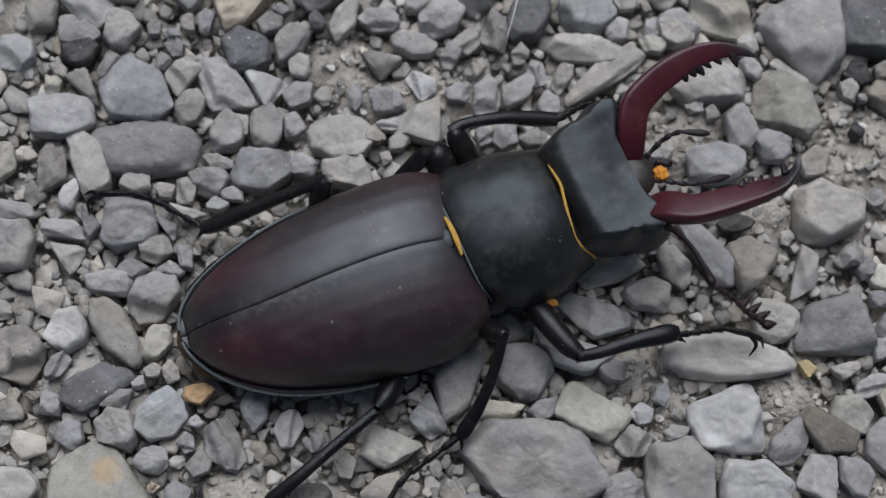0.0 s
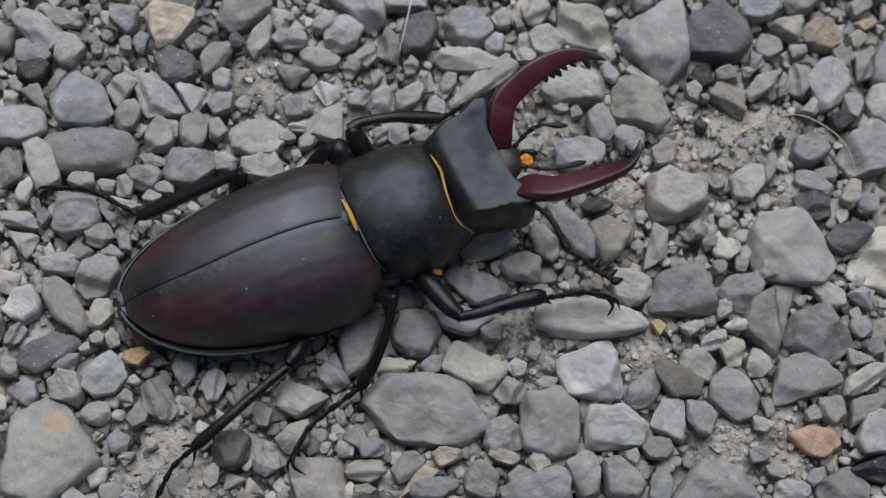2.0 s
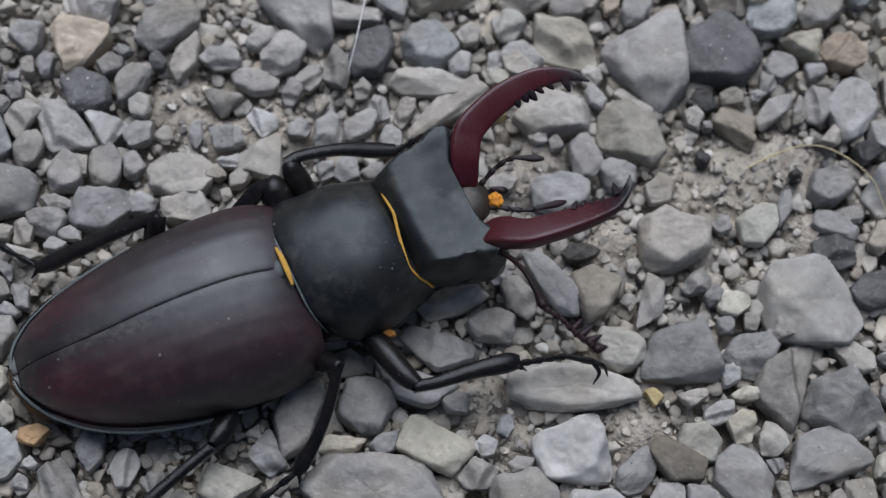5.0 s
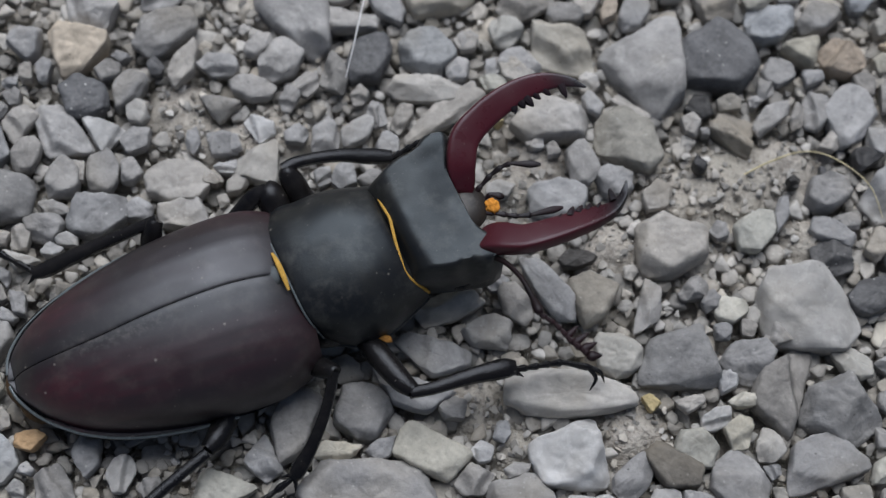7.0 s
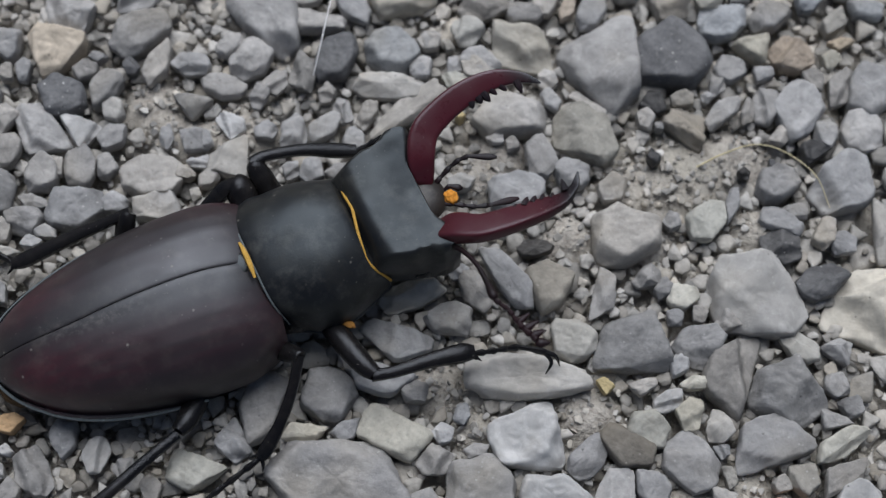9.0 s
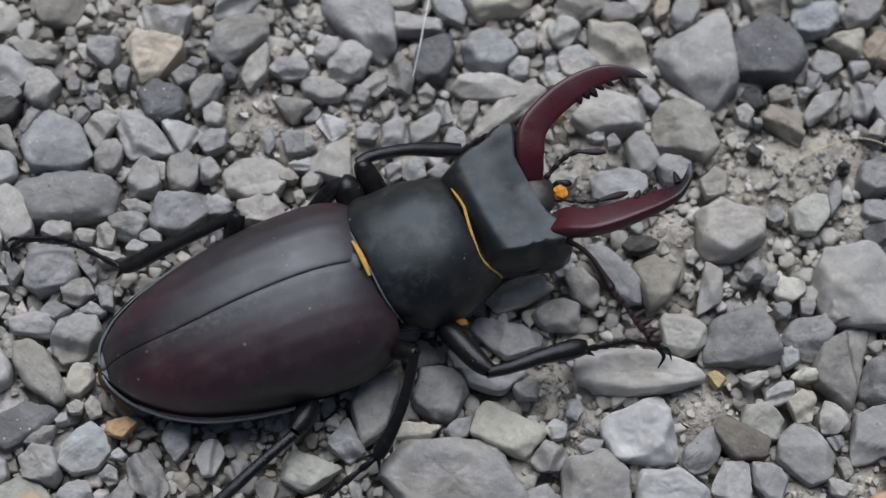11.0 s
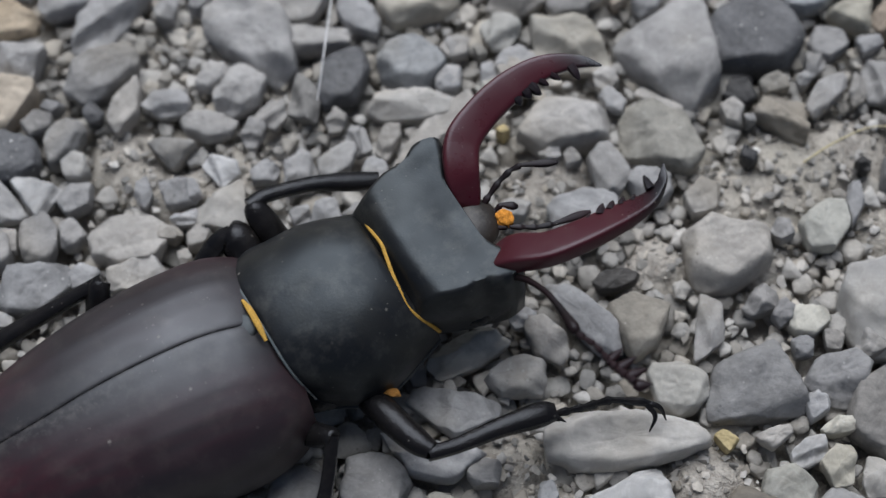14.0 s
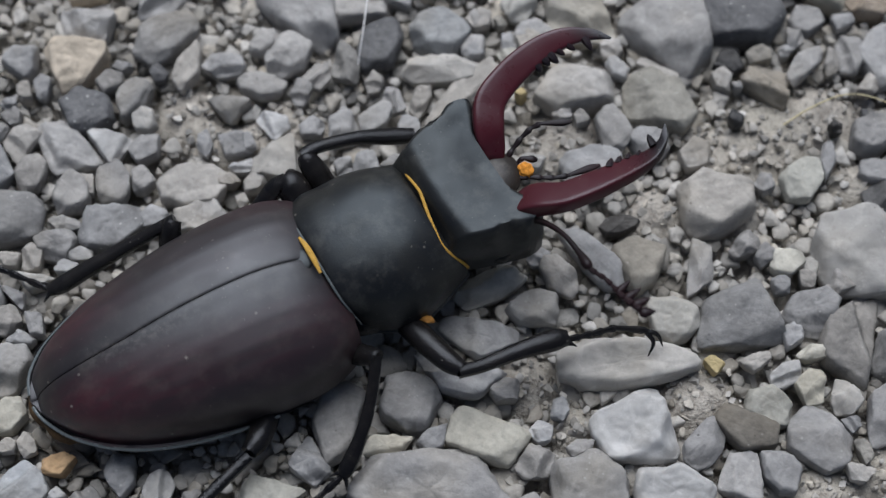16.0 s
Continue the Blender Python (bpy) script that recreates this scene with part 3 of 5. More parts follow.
gravel_stone(CREAM, 37.9, -8.3, 4.1, 4.5, 78, 71)
gravel_stone(MID, 59.1, -10.1, 6.3, 2.9, 42, 2981)
gravel_stone(MID, -51.2, 17.9, 5.0, 3.6, 6, 4412)
gravel_stone(WHITE, -30.0, 16.0, 3.5, 5.1, 42, 123)
gravel_stone(MID, -28.5, 20.8, 3.4, 5.3, 156, 3289)
gravel_stone(SLATE, 8.3, -28.9, 6.3, 2.8, 12, 4979)
gravel_stone(LIGHT, 39.0, -14.9, 3.4, 5.1, 42, 3329)
gravel_stone(LIGHT, 31.1, 5.7, 2.7, 6.4, 0, 4362)
gravel_stone(LIGHT, 13.3, 30.7, 4.1, 4.2, 108, 1092)
gravel_stone(WARM, -3.9, 40.1, 3.3, 5.1, 96, 1877)
gravel_stone(WHITE, -57.2, 14.1, 3.9, 4.3, 12, 4297)
gravel_stone(LIGHT, 17.0, 3.9, 5.1, 3.3, 120, 4799)
gravel_stone(CREAM, 44.4, 38.8, 4.4, 3.8, 162, 1729)
gravel_stone(LIGHT, -15.1, 23.3, 5.4, 3.0, 0, 3830)
gravel_stone(LIGHT, 13.5, 31.6, 5.0, 3.3, 0, 2309)
gravel_stone(LIGHT, -23.0, 24.9, 2.7, 6.1, 168, 924)
gravel_stone(LIGHT, 25.3, 39.7, 4.0, 4.1, 18, 4951)
gravel_stone(MID, 25.5, 19.2, 3.6, 4.5, 84, 2059)
gravel_stone(MID, -40.8, 24.3, 3.9, 4.1, 12, 2748)
gravel_stone(LIGHT, -41.9, -9.0, 5.3, 3.0, 6, 3877)
gravel_stone(MID, -49.0, 23.1, 2.5, 6.5, 84, 973)
gravel_stone(MID, -6.1, -17.1, 3.7, 4.3, 48, 4122)
gravel_stone(MID, -50.5, 1.9, 3.1, 5.1, 12, 1056)
gravel_stone(CHALK, 53.2, 3.3, 5.1, 3.0, 156, 2714)
gravel_stone(MID, -9.2, -25.4, 4.8, 3.2, 42, 107)
gravel_stone(MID, -33.7, 3.7, 4.2, 3.7, 30, 2070)
gravel_stone(LIGHT, -6.1, 19.2, 3.2, 4.8, 0, 3510)
gravel_stone(SLATE, -6.4, 26.8, 3.2, 4.7, 174, 4142)
gravel_stone(MID, -55.7, 18.9, 4.0, 3.8, 108, 1752)
gravel_stone(LIGHT, 54.8, 34.9, 5.3, 2.8, 78, 39)
gravel_stone(MID, 4.7, -26.8, 3.3, 4.5, 126, 1854)
gravel_stone(WARM, -0.2, -28.2, 5.2, 2.8, 12, 1586)
gravel_stone(BLACK, -50.4, 15.2, 4.6, 3.1, 30, 2785)
gravel_stone(CHALK, 11.2, 35.0, 3.7, 3.9, 156, 1109)
gravel_stone(MID, -37.5, 11.5, 3.4, 4.2, 12, 4979)
gravel_stone(LIGHT, 51.1, -22.4, 3.4, 4.2, 84, 158)
gravel_stone(BLUISH, -36.0, 37.8, 4.0, 3.5, 6, 2361)
gravel_stone(LIGHT, 49.8, 17.6, 2.7, 5.1, 78, 4110)
gravel_stone(LIGHT, 46.7, 31.2, 3.0, 4.5, 6, 3761)
gravel_stone(MID, -24.0, -19.7, 4.3, 3.1, 84, 4020)
gravel_stone(LIGHT, -19.4, 25.4, 4.9, 2.7, 6, 1463)
gravel_stone(LIGHT, -39.2, 15.1, 4.3, 3.1, 54, 3786)
gravel_stone(TAN, 6.3, -28.7, 2.3, 5.7, 150, 104)
gravel_stone(MID, 42.1, 35.2, 3.4, 3.8, 78, 11)
gravel_stone(LIGHT, 30.3, 18.4, 3.9, 3.3, 78, 1384)
gravel_stone(LIGHT, -54.0, -3.4, 5.9, 2.2, 0, 1806)
gravel_stone(SLATE, 35.3, -24.1, 4.4, 2.9, 90, 1624)
gravel_stone(MID, 17.6, 38.2, 4.4, 2.9, 6, 3100)
gravel_stone(LIGHT, 15.6, -15.8, 3.7, 3.4, 60, 4967)
gravel_stone(CREAM, -55.8, 1.8, 4.6, 2.7, 108, 21)
gravel_stone(LIGHT, -18.1, 21.1, 3.4, 3.7, 42, 4718)
gravel_stone(CREAM, -35.5, -14.5, 3.5, 3.6, 24, 2753)
gravel_stone(WHITE, -20.2, -20.9, 2.8, 4.3, 168, 3749)
gravel_stone(WHITE, 45.4, -6.9, 3.1, 3.9, 12, 1615)
gravel_stone(WARM, 55.0, -11.4, 3.7, 3.3, 108, 3771)
gravel_stone(LIGHT, 41.7, 29.8, 5.4, 2.3, 48, 2607)
gravel_stone(LIGHT, -33.4, -26.6, 3.8, 3.1, 6, 2057)
gravel_stone(LIGHT, -2.8, 20.3, 4.6, 2.6, 42, 804)
gravel_stone(MID, -48.8, 11.9, 4.9, 2.4, 150, 4219)
gravel_stone(LIGHT, -21.0, 40.0, 3.2, 3.7, 6, 1934)
gravel_stone(CREAM, 41.9, -6.2, 3.9, 3.0, 84, 902)
gravel_stone(LIGHT, -25.1, 40.1, 3.9, 3.0, 6, 2827)
gravel_stone(MID, 34.3, -19.7, 3.9, 2.9, 12, 2985)
gravel_stone(CREAM, 1.3, -15.1, 4.9, 2.3, 6, 4597)
gravel_stone(CREAM, 38.9, 44.0, 3.8, 2.9, 30, 1862)
gravel_stone(LIGHT, 20.0, 40.4, 2.7, 4.1, 156, 1870)
gravel_stone(LIGHT, 53.8, 29.0, 2.9, 3.9, 18, 3853)
gravel_stone(LIGHT, 54.8, 17.1, 3.7, 2.8, 54, 685)
gravel_stone(CREAM, 39.8, 6.9, 3.6, 2.9, 0, 804)
gravel_stone(BLUISH, 57.1, 45.5, 2.4, 4.3, 96, 4684)
gravel_stone(LIGHT, -17.0, 16.5, 3.3, 3.1, 18, 2628)
gravel_stone(WARM, 53.4, 43.3, 2.9, 3.5, 18, 3636)
gravel_stone(MID, -26.1, 15.3, 3.6, 2.8, 42, 3557)
gravel_stone(MID, -12.1, -29.3, 3.0, 3.4, 78, 4344)
gravel_stone(LIGHT, 57.3, 3.8, 2.8, 3.5, 72, 1487)
gravel_stone(PINK, 9.2, -24.6, 3.5, 2.7, 42, 2771)
gravel_stone(MID, -37.7, -4.8, 2.9, 3.4, 120, 4970)
gravel_stone(WHITE, -13.3, 19.0, 2.8, 3.4, 42, 1275)
gravel_stone(LIGHT, -42.1, -25.5, 3.1, 3.1, 72, 4259)
gravel_stone(BLACK, 22.9, 9.8, 4.4, 2.1, 12, 3835)
gravel_stone(BLACK, 52.4, 26.7, 2.8, 3.4, 144, 1734)
gravel_stone(LIGHT, -47.7, -4.3, 4.8, 2.0, 6, 355)
gravel_stone(MID, 35.8, 8.4, 3.2, 2.9, 66, 4446)
gravel_stone(LIGHT, -17.8, 40.7, 3.6, 2.6, 6, 2504)
gravel_stone(LIGHT, 56.9, 16.2, 3.1, 2.9, 12, 1445)
gravel_stone(LIGHT, -13.8, 41.2, 4.2, 2.1, 6, 4238)
gravel_stone(MID, -0.1, -25.2, 3.2, 2.8, 12, 2735)
gravel_stone(LIGHT, -3.2, 14.8, 2.9, 3.1, 174, 4028)
gravel_stone(MID, -24.3, 7.4, 3.2, 2.7, 18, 1369)
gravel_stone(LIGHT, -29.9, -29.6, 2.9, 3.0, 30, 1862)
gravel_stone(BLACK, 34.0, 29.5, 2.7, 3.2, 72, 2722)
gravel_stone(WHITE, 39.6, -5.1, 3.6, 2.4, 24, 3737)
gravel_stone(LIGHT, -15.4, 28.6, 2.3, 3.7, 144, 4616)
gravel_stone(LIGHT, 57.8, -4.6, 2.2, 3.8, 78, 4638)
gravel_stone(MID, 12.2, -8.6, 3.0, 2.7, 168, 2521)
gravel_stone(LIGHT, 45.1, 4.9, 3.0, 2.8, 156, 1029)
gravel_stone(MID, -1.9, -24.3, 2.4, 3.4, 66, 1940)
gravel_stone(MID, -9.3, 24.9, 2.5, 3.3, 144, 1436)
gravel_stone(MID, 5.7, -13.9, 3.6, 2.2, 36, 1788)
gravel_stone(LIGHT, -17.4, 37.2, 3.7, 2.2, 84, 1176)
gravel_stone(MID, -31.0, 22.7, 2.6, 3.1, 114, 988)
gravel_stone(PINK, 22.6, 39.9, 4.3, 1.8, 72, 4801)
gravel_stone(MID, -45.1, -3.0, 1.9, 4.0, 18, 4520)
gravel_stone(LIGHT, -20.7, 35.7, 3.1, 2.5, 66, 4696)
gravel_stone(WHITE, 13.5, 16.2, 3.5, 2.2, 36, 2375)
gravel_stone(WHITE, -35.5, -0.5, 1.9, 4.1, 84, 4907)
gravel_stone(AMBER, -30.0, -19.1, 3.4, 2.3, 12, 2630)
gravel_stone(LIGHT, 1.7, 22.5, 2.0, 3.8, 168, 688)
gravel_stone(WHITE, 28.8, 42.8, 2.1, 3.6, 84, 4028)
gravel_stone(MID, -38.3, -21.2, 3.5, 2.2, 12, 3548)
gravel_stone(LIGHT, 0.8, 19.3, 2.9, 2.6, 150, 1363)
gravel_stone(MID, 57.5, -0.4, 2.7, 2.8, 18, 2845)
gravel_stone(MID, -26.1, 11.6, 2.5, 3.0, 24, 1561)
gravel_stone(LIGHT, -1.3, 22.7, 2.2, 3.4, 24, 2829)
gravel_stone(LIGHT, 26.3, 28.0, 1.6, 4.7, 66, 3459)
gravel_stone(WHITE, -41.5, 2.0, 3.5, 2.1, 12, 3172)
gravel_stone(MID, 44.1, 18.5, 4.5, 1.6, 84, 85)
gravel_stone(LIGHT, -45.1, -18.8, 3.7, 2.0, 66, 3800)
gravel_stone(MID, -28.4, -26.3, 2.5, 2.9, 156, 2803)
gravel_stone(LIGHT, -8.7, 41.5, 3.2, 2.2, 6, 1078)
gravel_stone(WARM, 0.2, -30.8, 2.3, 3.1, 108, 730)
gravel_stone(BLUISH, 50.3, 45.1, 3.2, 2.2, 6, 991)
gravel_stone(WARM, 16.0, -23.7, 4.0, 1.8, 168, 4637)
gravel_stone(MID, 52.0, 35.4, 2.2, 3.2, 36, 2722)
gravel_stone(LIGHT, 7.0, 29.4, 2.9, 2.4, 54, 1565)
gravel_stone(MID, -39.7, -7.2, 3.1, 2.3, 42, 3848)
gravel_stone(LIGHT, -44.9, -22.6, 2.3, 3.0, 12, 603)
gravel_stone(LIGHT, -33.9, -37.0, 3.1, 2.3, 12, 3348)
gravel_stone(WHITE, -26.8, 18.4, 2.9, 2.4, 108, 1702)
gravel_stone(LIGHT, -0.4, 15.0, 3.2, 2.2, 6, 544)
gravel_stone(LIGHT, -10.9, 22.7, 2.2, 3.1, 174, 3178)
gravel_stone(MID, -13.7, -23.6, 2.5, 2.8, 60, 1118)
gravel_stone(LIGHT, -35.9, 2.2, 2.3, 2.9, 12, 532)
gravel_stone(CREAM, 20.4, -23.5, 2.8, 2.4, 42, 2587)
gravel_stone(WARM, 37.0, 30.5, 2.3, 2.8, 84, 1675)
gravel_stone(WHITE, -48.0, -0.5, 1.9, 3.5, 168, 4173)
gravel_stone(SLATE, 59.5, -2.5, 2.7, 2.4, 30, 1483)
gravel_stone(LIGHT, -33.2, 5.9, 1.8, 3.7, 84, 105)
gravel_stone(MID, -47.2, 14.5, 3.5, 1.9, 78, 4061)
gravel_stone(LIGHT, 25.6, 43.2, 2.3, 2.9, 108, 3269)
gravel_stone(LIGHT, 7.1, 32.8, 2.3, 2.8, 84, 1384)
gravel_stone(SLATE, 46.6, -18.4, 2.6, 2.5, 72, 3016)
gravel_stone(LIGHT, 21.3, 30.4, 2.8, 2.3, 114, 1510)
gravel_stone(CREAM, 10.9, 28.5, 3.3, 2.0, 6, 2611)
gravel_stone(LIGHT, 7.7, 40.4, 2.4, 2.7, 36, 1797)
gravel_stone(MID, -9.4, 18.6, 2.5, 2.6, 150, 2897)
gravel_stone(MID, -34.6, -5.0, 2.4, 2.6, 84, 3636)
gravel_stone(MID, 18.3, -25.3, 1.8, 3.5, 114, 2449)
gravel_stone(LIGHT, 7.2, 33.2, 2.5, 2.4, 174, 2030)
gravel_stone(LIGHT, 22.2, 27.9, 1.9, 3.1, 36, 460)
gravel_stone(LIGHT, 40.3, -1.0, 2.1, 2.9, 162, 3269)
gravel_stone(LIGHT, 36.7, -3.8, 3.1, 1.9, 36, 3520)
gravel_stone(MID, 51.1, 19.1, 3.0, 2.0, 6, 239)
gravel_stone(LIGHT, 15.9, -12.6, 2.5, 2.4, 72, 2126)
gravel_stone(MID, 40.8, 32.9, 2.0, 2.9, 12, 4996)
gravel_stone(CREAM, 42.1, -2.6, 3.3, 1.7, 12, 3633)
gravel_stone(CREAM, 53.5, 38.3, 2.6, 2.2, 48, 4498)
gravel_stone(LIGHT, -37.5, -2.1, 1.6, 3.4, 72, 4021)
gravel_stone(MID, -16.9, -21.7, 2.6, 2.1, 60, 1611)
gravel_stone(MID, 44.6, 30.3, 1.6, 3.5, 0, 2285)
gravel_stone(MID, 42.4, 44.8, 1.9, 2.9, 96, 531)
gravel_stone(LIGHT, 33.0, 27.4, 2.5, 2.2, 84, 2607)
gravel_stone(LIGHT, -37.9, 21.6, 1.9, 2.9, 18, 3374)
gravel_stone(LIGHT, -3.3, 24.5, 2.2, 2.4, 24, 2030)
gravel_stone(LIGHT, 48.6, 27.7, 2.9, 1.9, 54, 1328)
gravel_stone(WHITE, -14.4, 39.2, 2.3, 2.4, 42, 2528)
gravel_stone(LIGHT, 46.5, -14.6, 3.0, 1.8, 168, 4929)
gravel_stone(LIGHT, -20.2, 16.2, 3.2, 1.7, 96, 900)
gravel_stone(MID, -40.5, 17.9, 2.6, 1.9, 138, 794)
gravel_stone(CREAM, -3.1, -26.1, 2.3, 2.1, 0, 3679)
gravel_stone(LIGHT, -14.7, 11.9, 2.7, 1.9, 54, 3103)
gravel_stone(LIGHT, -15.9, 16.6, 2.1, 2.4, 12, 2322)
gravel_stone(LIGHT, 48.9, -19.9, 1.8, 2.7, 72, 135)
gravel_stone(LIGHT, 6.9, 28.8, 2.3, 2.1, 42, 27)
gravel_stone(LIGHT, 53.8, -19.8, 1.7, 2.9, 138, 4420)
gravel_stone(CREAM, 11.2, -30.1, 3.5, 1.4, 6, 2743)
gravel_stone(LIGHT, 14.8, 5.8, 2.6, 1.8, 18, 902)
gravel_stone(WHITE, -31.1, 2.7, 1.7, 2.8, 72, 3668)
gravel_stone(DARK, -26.0, 24.1, 2.0, 2.4, 0, 601)
gravel_stone(LIGHT, 19.8, -13.8, 2.9, 1.6, 18, 1908)
gravel_stone(MID, 37.5, 7.6, 2.3, 2.1, 42, 4943)
gravel_stone(LIGHT, -35.7, -6.4, 1.5, 3.1, 84, 3538)
gravel_stone(LIGHT, -17.4, 12.2, 2.0, 2.3, 54, 3016)
gravel_stone(TAN, 54.6, 40.6, 3.1, 1.4, 24, 2733)
gravel_stone(LIGHT, -38.3, 1.9, 2.3, 1.9, 0, 642)
gravel_stone(LIGHT, -5.5, 14.5, 2.2, 2.0, 36, 1692)
gravel_stone(LIGHT, -33.4, -17.2, 1.8, 2.5, 24, 2469)
gravel_stone(LIGHT, 46.0, 35.3, 1.9, 2.3, 108, 72)
gravel_stone(LIGHT, -30.2, -24.2, 1.8, 2.3, 42, 4345)
gravel_stone(LIGHT, 37.6, 15.6, 2.0, 2.1, 42, 4657)
gravel_stone(SLATE, 17.7, -10.1, 1.8, 2.4, 174, 2240)
gravel_stone(CREAM, -52.6, 11.2, 1.9, 2.2, 6, 3828)
gravel_stone(WHITE, -32.3, 1.4, 2.5, 1.6, 6, 1917)
gravel_stone(LIGHT, -16.2, 13.8, 2.6, 1.6, 12, 1458)
gravel_stone(MID, -41.7, 15.9, 2.2, 1.7, 60, 4970)
gravel_stone(BLACK, 30.8, 34.4, 1.5, 2.5, 0, 2322)
gravel_stone(WARM, 47.1, -12.4, 2.6, 1.4, 108, 1737)
gravel_stone(SLATE, 39.2, 4.4, 1.9, 2.0, 12, 3264)
gravel_stone(MID, 52.6, -12.3, 1.9, 1.9, 36, 3780)
gravel_stone(MID, -52.4, 13.0, 2.5, 1.5, 156, 394)
gravel_stone(MID, 31.4, -21.0, 1.8, 2.0, 54, 3445)
gravel_stone(MID, 41.9, 5.2, 1.8, 1.9, 6, 4342)
gravel_stone(LIGHT, 10.3, 30.3, 1.7, 2.0, 24, 3137)
gravel_stone(MID, -39.8, 20.9, 1.6, 2.1, 24, 2258)
gravel_stone(LIGHT, -35.3, -17.5, 1.7, 1.9, 84, 3602)
gravel_stone(LIGHT, -31.4, 10.7, 1.3, 2.5, 24, 991)
gravel_stone(LIGHT, -27.3, -35.9, 2.3, 1.4, 168, 3332)
gravel_stone(BLACK, 34.6, 22.9, 2.0, 1.6, 120, 2706)
gravel_stone(MID, 46.0, -9.5, 1.7, 1.8, 42, 3052)
gravel_stone(MID, -43.3, 19.7, 1.9, 1.6, 90, 2929)
gravel_stone(WHITE, -10.5, 40.0, 1.7, 1.7, 72, 1037)
gravel_stone(LIGHT, -28.7, -31.2, 2.0, 1.5, 54, 4997)
gravel_stone(MID, -30.0, 24.6, 2.0, 1.5, 42, 2480)
gravel_stone(OCHRE, 32.6, -4.4, 1.5, 2.0, 42, 2322)
gravel_stone(LIGHT, 18.5, 21.8, 1.7, 1.6, 114, 1224)
gravel_stone(LIGHT, 16.5, 22.0, 2.0, 1.3, 24, 2749)
gravel_stone(LIGHT, -29.7, -21.9, 1.8, 1.4, 168, 2662)
gravel_stone(BLACK, 45.0, 22.6, 1.6, 1.6, 66, 2215)
gravel_stone(MID, -41.2, 19.4, 1.2, 2.0, 120, 4184)
gravel_stone(LIGHT, -26.1, -29.3, 1.5, 1.4, 36, 2617)
gravel_stone(LIGHT, -36.4, -19.0, 1.5, 1.3, 36, 4633)
gravel_stone(LIGHT, -25.9, -33.6, 1.7, 1.1, 60, 2566)
gravel_stone(WHITE, 39.8, 31.2, 1.4, 1.4, 18, 962)
gravel_stone(WHITE, -15.6, 9.9, 1.2, 1.4, 24, 2044)
gravel_stone(WARM, 9.5, 32.7, 1.1, 1.4, 30, 801)
gravel_stone(PINK, -32.6, -29.3, 1.2, 1.0, 48, 1558)
gravel_stone(OCHRE, 12.1, 24.2, 1.1, 1.0, 144, 2258)
gravel_stone(LIGHT, 34.8, 26.8, 1.1, 1.0, 12, 3308)
gravel_stone(BLACK, -28.0, -28.9, 0.9, 1.2, 18, 1152)
gravel_stone(DARK, 48.0, 24.3, 0.8, 1.0, 18, 3173)


# ---- the stag beetle: x runs to its head, y to its left side, millimetres ----
beetle = tagged(new("stag_beetle"), "large male stag beetle with dark red antler-like jaws, standing on gravel", "beetle")
beetle.matrix_basis = pose(0, 0, 0, 0, 0, 25)
FRONT = pose(-5.0, 2.5, 0, 0, 0, 10)  # pronotum and head turn a little to its left


def front(x, y, z):
    return tuple(FRONT @ Vector((x, y, z)))


def table(x, rows):
    """Smooth value of a row of (x, value) pairs."""
    xs, vs = [a for a, _ in rows], [b for _, b in rows]
    return float(np.interp(x, xs, vs))


def soft_table(x, rows):
    """The same with its bends eased over a short stretch."""
    h = max(0.0, min(2.2, 0.5 * (x + 35.6), 0.7 * (-4.2 - x)))
    return sum(table(x + h * k / 4, rows) for k in range(-4, 5)) / 9


LEFT_EDGE = ((-35.6, 0.9), (-35.5, 2.3), (-35.0, 3.7), (-34.1, 4.9), (-32.4, 6.5), (-29.5, 8.1), (-26, 9.6), (-22, 10.8), (-17, 11.6), (-12, 12.0), (-8.5, 11.9), (-6.3, 11.4), (-5.2, 10.7), (-4.6, 9.6))
RIGHT_EDGE = ((-35.6, 0.9), (-35.5, 0.0), (-35.0, -1.2), (-34.0, -2.7), (-32.1, -4.8), (-29.3, -6.5), (-26, -7.8), (-22, -8.6), (-17, -8.9), (-12, -8.7), (-8.5, -8.1), (-6.3, -7.2), (-5.0, -6.2), (-4.2, -5.4))
TOP = ((-35.6, 3.8), (-35.1, 5.1), (-34.2, 6.2), (-32.5, 7.7), (-29, 9.3), (-24, 10.6), (-19, 11.3), (-14, 11.5), (-9, 11.2), (-6, 10.2), (-4.4, 8.6))
SEAM = ((-35.6, 0.9), (-31, 0.9), (-26, 1.1), (-20, 1.95), (-14, 2.6), (-10, 2.85), (-7, 2.7), (-4, 2.6))


def mid_line(x):
    return soft_table(x, SEAM)


def edge_of(x, side):
    return abs(soft_table(x, LEFT_EDGE if side > 0 else RIGHT_EDGE) - mid_line(x))


